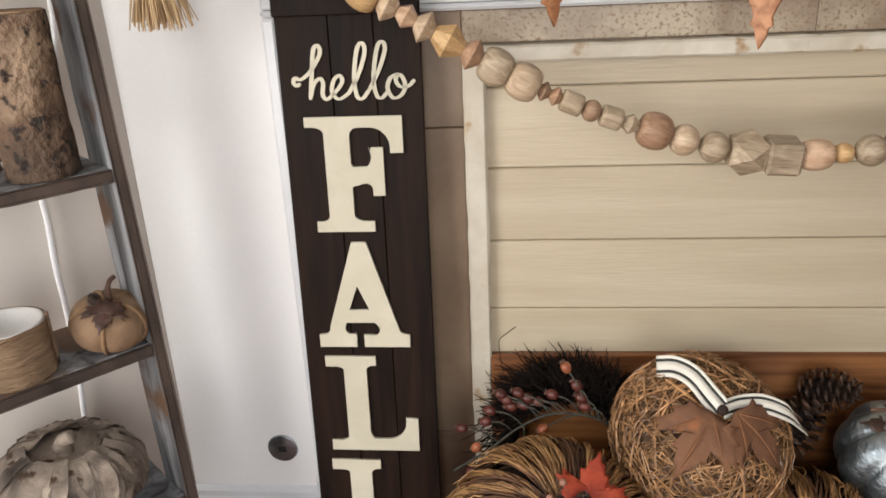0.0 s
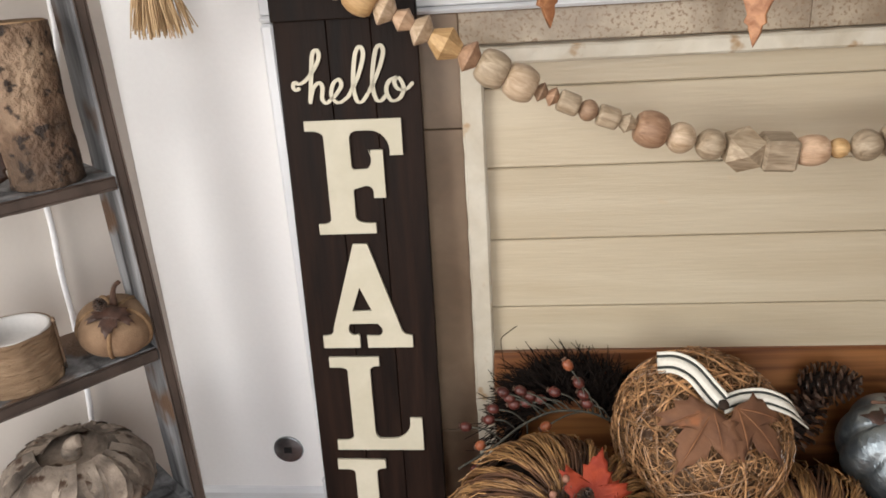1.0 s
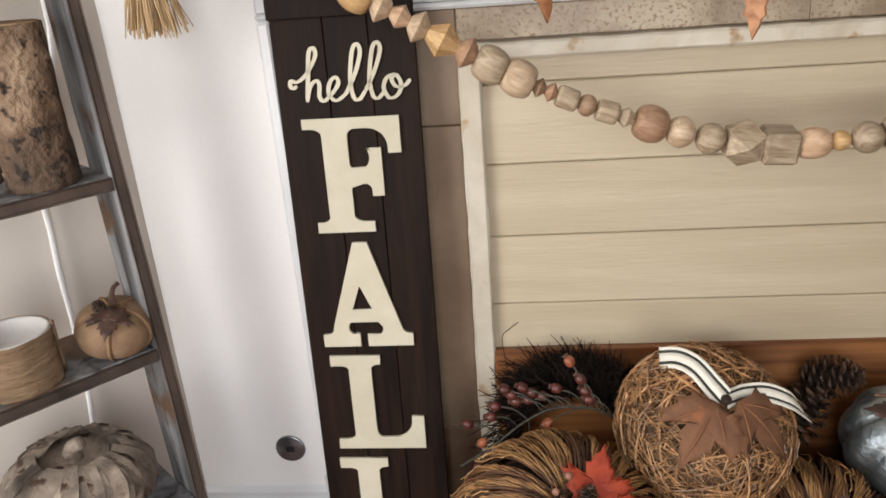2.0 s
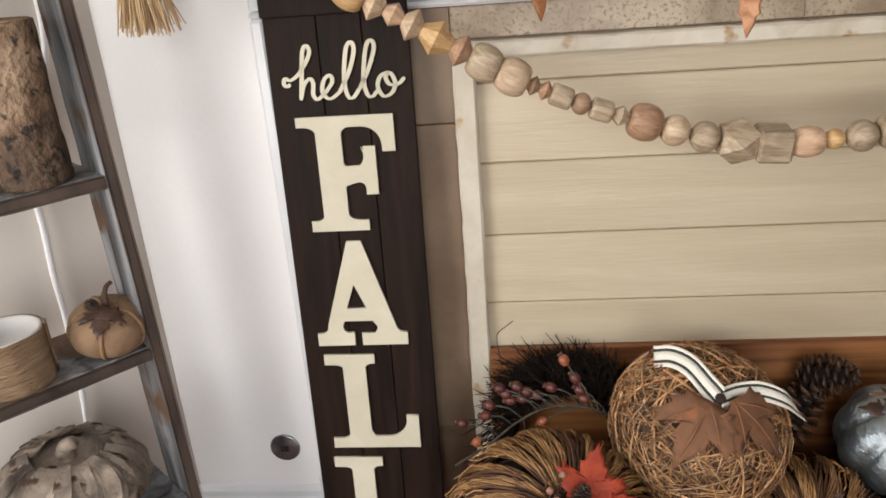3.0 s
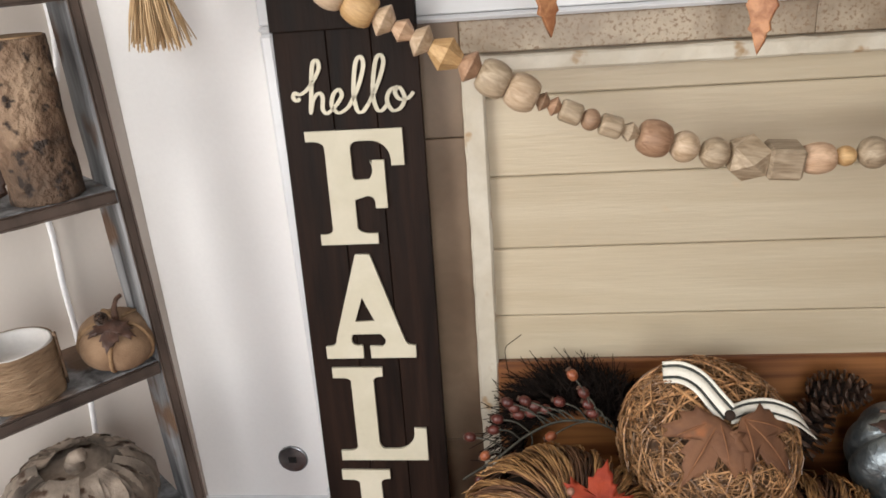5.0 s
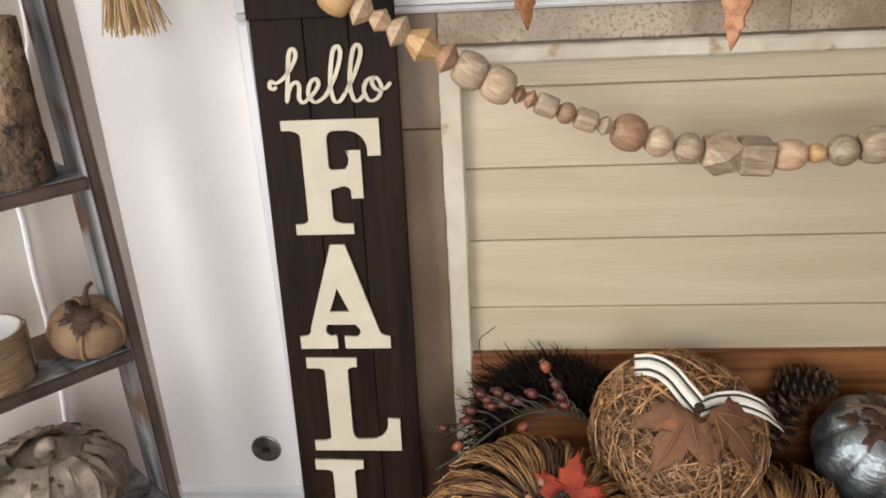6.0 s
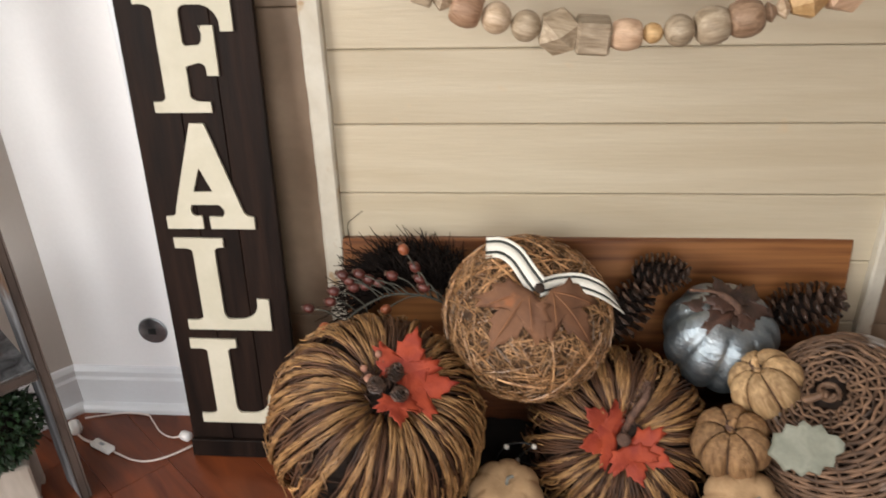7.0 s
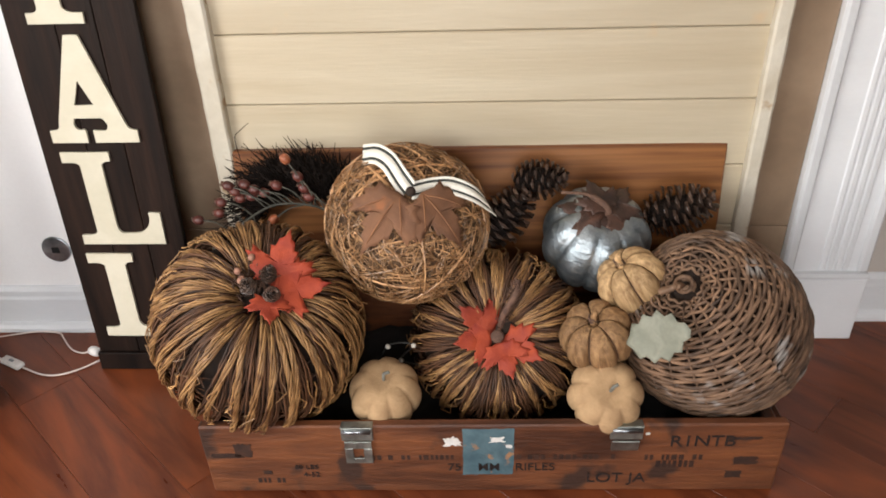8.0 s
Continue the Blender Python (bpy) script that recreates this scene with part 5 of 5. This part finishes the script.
# ---- boxwood in a small wooden planter under the ladder ----
boxwood = surface("boxwood_leaf", (0.006, 0.018, 0.006), (0.021, 0.051, 0.0156), (60, 60, 60), 0.5, vary=0.4, island=True, bump=0)
pale_wood = surface("pale_planter_wood", (0.36, 0.30, 0.24), (0.52, 0.46, 0.39), (20, 20, 5), 0.7)
PLANT = thing("boxwood_plant", "bushy dark green boxwood in a pale wooden planter on the floor", "plant", Matrix.Translation((-0.635, 1.075, 0)) @ pose(0, 0, 0, 0, 0, 30))
rnd = random.Random(55)
g = G()
for _ in range(2600):
    u = Vector((rnd.gauss(0, 1), rnd.gauss(0, 1), rnd.gauss(0, 1))).normalized()
    c = Vector((0, 0, 0.195)) + Vector((u.x * 0.088, u.y * 0.088, u.z * 0.075)) * rnd.uniform(0.72, 1.06)
    d = (u + Vector((rnd.gauss(0, 0.5), rnd.gauss(0, 0.5), rnd.gauss(0, 0.5)))).normalized()
    s = d.cross(Vector((rnd.gauss(0, 1), rnd.gauss(0, 1), rnd.gauss(0, 1)))).normalized()
    ln, w = rnd.uniform(0.010, 0.016), rnd.uniform(0.0035, 0.005)
    nrm = d.cross(s) * 0.0016
    k = len(g.v)
    g.v += [tuple(c), tuple(c + d * ln * 0.5 + s * w + nrm), tuple(c + d * ln), tuple(c + d * ln * 0.5 - s * w + nrm)]
    g.f += [(k, k + 1, k + 2), (k, k + 2, k + 3)]
crown = part("crown", g, boxwood, PLANT)
tagged(crown, kind="stuff")
part("stem", G().tube([(0, 0, 0.10), (0.004, 0, 0.17)], 0.03, 9).lathe(pumpkin_profile(0.062, 0.052, 0.0, 10), 16, Matrix.Translation((0, 0, 0.195))), twig, PLANT)
part("planter", G().box(-0.055, 0.055, -0.055, 0.055, 0.035, 0.125, 0.004), pale_wood, PLANT)
for x in (-0.045, 0.045):
    for y in (-0.045, 0.045):
        part("planter_leg", G().box(x - 0.010, x + 0.010, y - 0.010, y + 0.010, 0.0, 0.036, 0.002), pale_wood, PLANT)

# ---- extension cord on the floor ----
cord_cream = surface("cream_cord", (0.62, 0.52, 0.47), (0.7, 0.6, 0.55), (60, 60, 60), 0.5, bump=0)
CORD = thing("extension_cord", "thin white cord with inline switch and plug on the floor", "cord")
part("cable", G().tube(smooth_path([(-0.505, 1.226, 0.004), (-0.455, 1.205, 0.0035), (-0.415, 1.203, 0.0035), (-0.375, 1.222, 0.004), (-0.340, 1.252, 0.005)], 6), 0.0021, 7), cord_cream, CORD, smooth=True)
part("cable", G().tube(smooth_path([(-0.375, 1.278, 0.006), (-0.398, 1.276, 0.0035), (-0.428, 1.291, 0.0035), (-0.462, 1.328, 0.0035), (-0.482, 1.346, 0.0035), (-0.54, 1.350, 0.0035), (-0.62, 1.330, 0.0035)], 6), 0.0018, 7), cord_cream, CORD, smooth=True)
part("cable", G().tube(smooth_path([(-0.560, 1.250, 0.005), (-0.590, 1.262, 0.004), (-0.62, 1.285, 0.004)], 6), 0.0028, 7), cord_cream, CORD, smooth=True)
SW = part("switch", G().box(-0.030, 0.030, -0.011, 0.011, 0.0, 0.013, 0.004), white_plastic, CORD, "white inline switch", m=Matrix.Translation((-0.534, 1.238, 0.0005)) @ pose(0, 0, 0, 0, 0, -26))
part("switch_slide", G().box(-0.007, 0.007, -0.0035, 0.0035, 0.0125, 0.0150, 0.001), dark_steel, SW)
part("plug", G().lathe([(0.004, 0), (0.009, 0.002), (0.011, 0.010), (0.011, 0.022), (0.006, 0.026)], 14), white_plastic, CORD, smooth=True, m=aim((-0.375, 1.277, 0.0115), (1, -0.35, 0.0)))
part("plug", G().lathe([(0.006, 0), (0.013, 0.003), (0.014, 0.014), (0.013, 0.028), (0.006, 0.032)], 14), white_plastic, CORD, smooth=True, m=aim((-0.628, 1.298, 0.0145), (0.6, -0.75, 0.0)))

# ---- wooden bead garland ----
woods = {"p": ((0.36, 0.245, 0.145), (0.62, 0.48, 0.34)), "g": ((0.23, 0.165, 0.10), (0.49, 0.39, 0.275)), "r": ((0.25, 0.135, 0.075), (0.45, 0.28, 0.175)),
         "o": ((0.40, 0.225, 0.085), (0.62, 0.41, 0.20)), "k": ((0.42, 0.255, 0.15), (0.66, 0.46, 0.31)), "b": ((0.19, 0.11, 0.062), (0.40, 0.26, 0.165))}
WOOD = {k: surface("bead_wood_" + k, d, l, (85, 85, 18), 0.55, fine=5, bump=0.25, vary=0.10, warp=1.2, grain=0.2) for k, (d, l) in woods.items()}


def bead_mesh(kind, ln, dia):
    """Bead of a kind along z: round, barrel, cylinder, bicone, faceted, cube, cut."""
    h, r = ln / 2, dia / 2
    if kind == "round":
        return G().lathe([(r * max(math.sin(math.pi * i / 14), 0.14), -h * math.cos(math.pi * i / 14)) for i in range(15)], 28), True
    if kind == "barrel":
        return G().lathe([(r * 0.30, -h), (r * 0.66, -h * 0.99), (r * 0.84, -h * 0.78), (r * 0.96, -h * 0.38), (r, 0), (r * 0.96, h * 0.38), (r * 0.84, h * 0.78), (r * 0.66, h * 0.99), (r * 0.30, h)], 28), True
    if kind == "cylinder":
        return G().lathe([(r * 0.3, -h), (r * 0.82, -h), (r * 0.97, -h * 0.84), (r, -h * 0.6), (r, h * 0.6), (r * 0.97, h * 0.84), (r * 0.82, h), (r * 0.3, h)], 28), True
    if kind == "bicone":
        return G().lathe([(r * 0.40, -h), (r * 0.48, -h * 0.9), (r * 0.97, -h * 0.10), (r, 0), (r * 0.97, h * 0.10), (r * 0.48, h * 0.9), (r * 0.40, h)], 22), False
    if kind == "faceted":
        return G().lathe([(r * 0.42, -h), (r, 0), (r * 0.42, h)], 7), False
    if kind == "cube":
        return G().box(-r * 0.86, r * 0.86, -r * 0.86, r * 0.86, -h, h, 0.0045), False
    g = G()  # cut: a cube with its corners cut to triangles
    a = r * 0.92
    vs = [Vector(v) * a for v in ((1, 1, 0), (1, -1, 0), (-1, 1, 0), (-1, -1, 0), (1, 0, 1), (1, 0, -1), (-1, 0, 1), (-1, 0, -1), (0, 1, 1), (0, 1, -1), (0, -1, 1), (0, -1, -1))]
    bm = bmesh.new()
    for v in vs:
        bm.verts.new(v)
    hull = bmesh.ops.convex_hull(bm, input=bm.verts)
    bm.verts.index_update()
    g.add([v.co.copy() for v in bm.verts], [[v.index for v in f.verts] for f in bm.faces])
    bm.free()
    return g, False


GARLAND = thing("bead_garland", "swag of mixed natural wooden beads hung from the mantel", "garland")
# the line of the swag from the mantel's left to its right
SWAG = smooth_path([(-0.335, 1.165, 1.285), (-0.262, 1.178, 1.205), (-0.170, 1.190, 1.138), (-0.124, 1.193, 1.108), (-0.034, 1.195, 1.053), (0.068, 1.196, 0.994), (0.166, 1.197, 0.949), (0.262, 1.197, 0.915), (0.349, 1.197, 0.889),
                    (0.445, 1.197, 0.875), (0.560, 1.197, 0.879), (0.650, 1.197, 0.894), (0.745, 1.197, 0.920), (0.85, 1.196, 0.963), (0.96, 1.194, 1.02), (1.10, 1.186, 1.115), (1.25, 1.165, 1.285)], 10)
length = [0.0]
for a, b in zip(SWAG, SWAG[1:]):
    length.append(length[-1] + (b - a).length)


def along(s):
    for i in range(len(SWAG) - 1):
        if length[i + 1] >= s:
            t = (s - length[i]) / (length[i + 1] - length[i])
            return SWAG[i].lerp(SWAG[i + 1], t), (SWAG[i + 1] - SWAG[i]).normalized()
    return SWAG[-1], (SWAG[-1] - SWAG[-2]).normalized()


KINDS = {"B": ("barrel", 0.046, 0.056), "R": ("round", 0.0445, 0.047), "r": ("round", 0.029, 0.033), "C": ("cylinder", 0.032, 0.033), "n": ("bicone", 0.018, 0.030), "N": ("bicone", 0.029, 0.049),
         "F": ("faceted", 0.048, 0.054), "f": ("faceted", 0.030, 0.038), "K": ("cube", 0.050, 0.056), "X": ("cut", 0.050, 0.056), "m": ("faceted", 0.026, 0.032), "E": ("barrel", 0.045, 0.047), "y": ("round", 0.030, 0.030)}
# shape and wood of each bead, in order; the bead at the anchor is the cube
BEADS = "Rk Bp Bo Np fk Np Fo Nr Bg Bp nb nr Cg rb Cg mg Br Rp Rg Xg Kg Ek yo Rg Bg Bb nb np Fo Xk Br Rg Np Fo Bk Rg nb Cg Bp Ro Br Rg".split()
at = BEADS.index("Kg")
anchor_s = min(range(len(SWAG)), key=lambda i: (SWAG[i] - Vector((0.446, 1.197, 0.875))).length)
pos = {at: length[anchor_s]}
for i in range(at + 1, len(BEADS)):
    pos[i] = pos[i - 1] + (KINDS[BEADS[i - 1][0]][1] + KINDS[BEADS[i][0]][1]) / 2 + 0.0006
for i in range(at - 1, -1, -1):
    pos[i] = pos[i + 1] - (KINDS[BEADS[i + 1][0]][1] + KINDS[BEADS[i][0]][1]) / 2 - 0.0006
rnd = random.Random(66)
for i, code in enumerate(BEADS):
    if pos[i] < 0.02 or pos[i] > length[-1] - 0.02:
        continue
    kind, ln, dia = KINDS[code[0]]
    g, sm = bead_mesh(kind, ln, dia)
    p, d = along(pos[i])
    spin = 8 if kind in ("cube",) else rnd.uniform(0, 90)
    part("bead", g, WOOD[code[1]], GARLAND, smooth=sm, m=aim(p, d, spin))
part("string", G().tube(SWAG, 0.0022, 6), twine, GARLAND, smooth=True)

# jute tassel at the end of another strand, and leaf cut-outs
jute = surface("jute_fibre", (0.34, 0.215, 0.105), (0.52, 0.37, 0.21), (60, 60, 20), 0.8, vary=0.3, island=True, bump=0.1)
TASSEL = thing("jute_tassel", "frayed tan jute tassel hanging from the mantel end", "tassel", Matrix.Translation((-0.457, 1.190, 1.205)))
rnd = random.Random(88)
for k in range(150):
    a, q = rnd.uniform(0, 6.28), math.sqrt(rnd.random())
    x0, y0 = 0.022 * q * math.cos(a), 0.016 * q * math.sin(a)
    ln = rnd.uniform(0.100, 0.122)
    ex, ey = x0 * 2.2 + rnd.gauss(0, 0.004) + 0.001, y0 * 1.6 + rnd.gauss(0, 0.003)
    part("strand", G().tube([(x0 * 0.6, y0 * 0.6, 0.03), (x0, y0, -0.02), ((x0 + ex) / 2 + rnd.gauss(0, 0.002), (y0 + ey) / 2, -ln * 0.6), (ex, ey, -ln)], [0.0014, 0.0015, 0.0013, 0.0009], 4), jute, TASSEL)
part("binding", G().lathe([(0.010, 0.026), (0.015, 0.030), (0.015, 0.046), (0.010, 0.050), (0.004, 0.090), (0.003, 0.11)], 18), twine, TASSEL, smooth=True)

leaf_wood = surface("carved_leaf_wood", (0.26, 0.10, 0.040), (0.46, 0.22, 0.10), (60, 60, 14), 0.45, fine=4, bump=0.25, rings=3.0)
LEAF_TIP = [(0.0, 0.0), (0.008, 0.014), (0.010, 0.026), (0.016, 0.030), (0.013, 0.040), (0.020, 0.056), (0.024, 0.062), (0.019, 0.072), (0.025, 0.095), (0.020, 0.115), (0.0, 0.135),
            (-0.020, 0.115), (-0.025, 0.095), (-0.019, 0.072), (-0.024, 0.062), (-0.020, 0.056), (-0.013, 0.040), (-0.017, 0.030), (-0.010, 0.026), (-0.006, 0.014)]
for x, y, z, rz, rl in ((0.113, 1.190, 1.074, 24, -6), (0.402, 1.215, 1.030, -30, 2)):
    ob = thing("wooden_leaf", "carved wooden leaf ornament hanging point down from the mantel", "ornament", pose(x, y, z, 0, 0, rz) @ pose(0, 0, 0, 0, rl, 0), "hanging wooden leaves")
    part("leaf_blade", outline_mesh("leaf_blade", [[(0.82 * px_, pz_) for px_, pz_ in LEAF_TIP]], 0.009, leaf_wood, 0.002), leaf_wood, ob, m=pose(0, 0, 0, 90))
    part("hanging_string", G().tube([(0, 0, 0.13), (0, 0.004, 1.206 - z)], 0.0012, 5), twine, ob)

# ---- floor boards, laid aslant ----
FLOOR = bpy.data.objects["floor"]
BW = 0.127
rnd = random.Random(12)
lens = (0.75, 1.0, 1.25)
shared = [G().box(0.0003, BW - 0.0003, 0.0003, ln - 0.0003, -0.004, 0.0, 0.0005).mesh("floor_board", floor_wood) for ln in lens]
FR = Matrix.Translation((0.3, 0.6, 0)) @ pose(0, 0, 0, 0, 0, 48)
rest = G()
for i in range(-22, 23):
    y, x = 3.2 + rnd.uniform(0.0, 1.0), i * BW
    while y > -3.2:
        k = rnd.randrange(3)
        y -= lens[k]
        c = FR @ Vector((x + BW / 2, y + lens[k] / 2, 0))
        if c.y > 1.75 or c.y < -1.6 or c.x < -1.9 or c.x > 3.1:
            continue
        if math.hypot(c.x - 0.3, c.y - 0.6) < 1.9:
            part("floor_board", shared[k], floor_wood, FLOOR, m=FR @ Matrix.Translation((x, y, 0)))
        else:
            rest.box(x + 0.0003, x + BW - 0.0003, y + 0.0003, y + lens[k] - 0.0003, -0.004, 0.0, 0.0005)
tagged(part("far_floor_boards", rest, floor_wood, FLOOR, m=FR), kind="stuff")
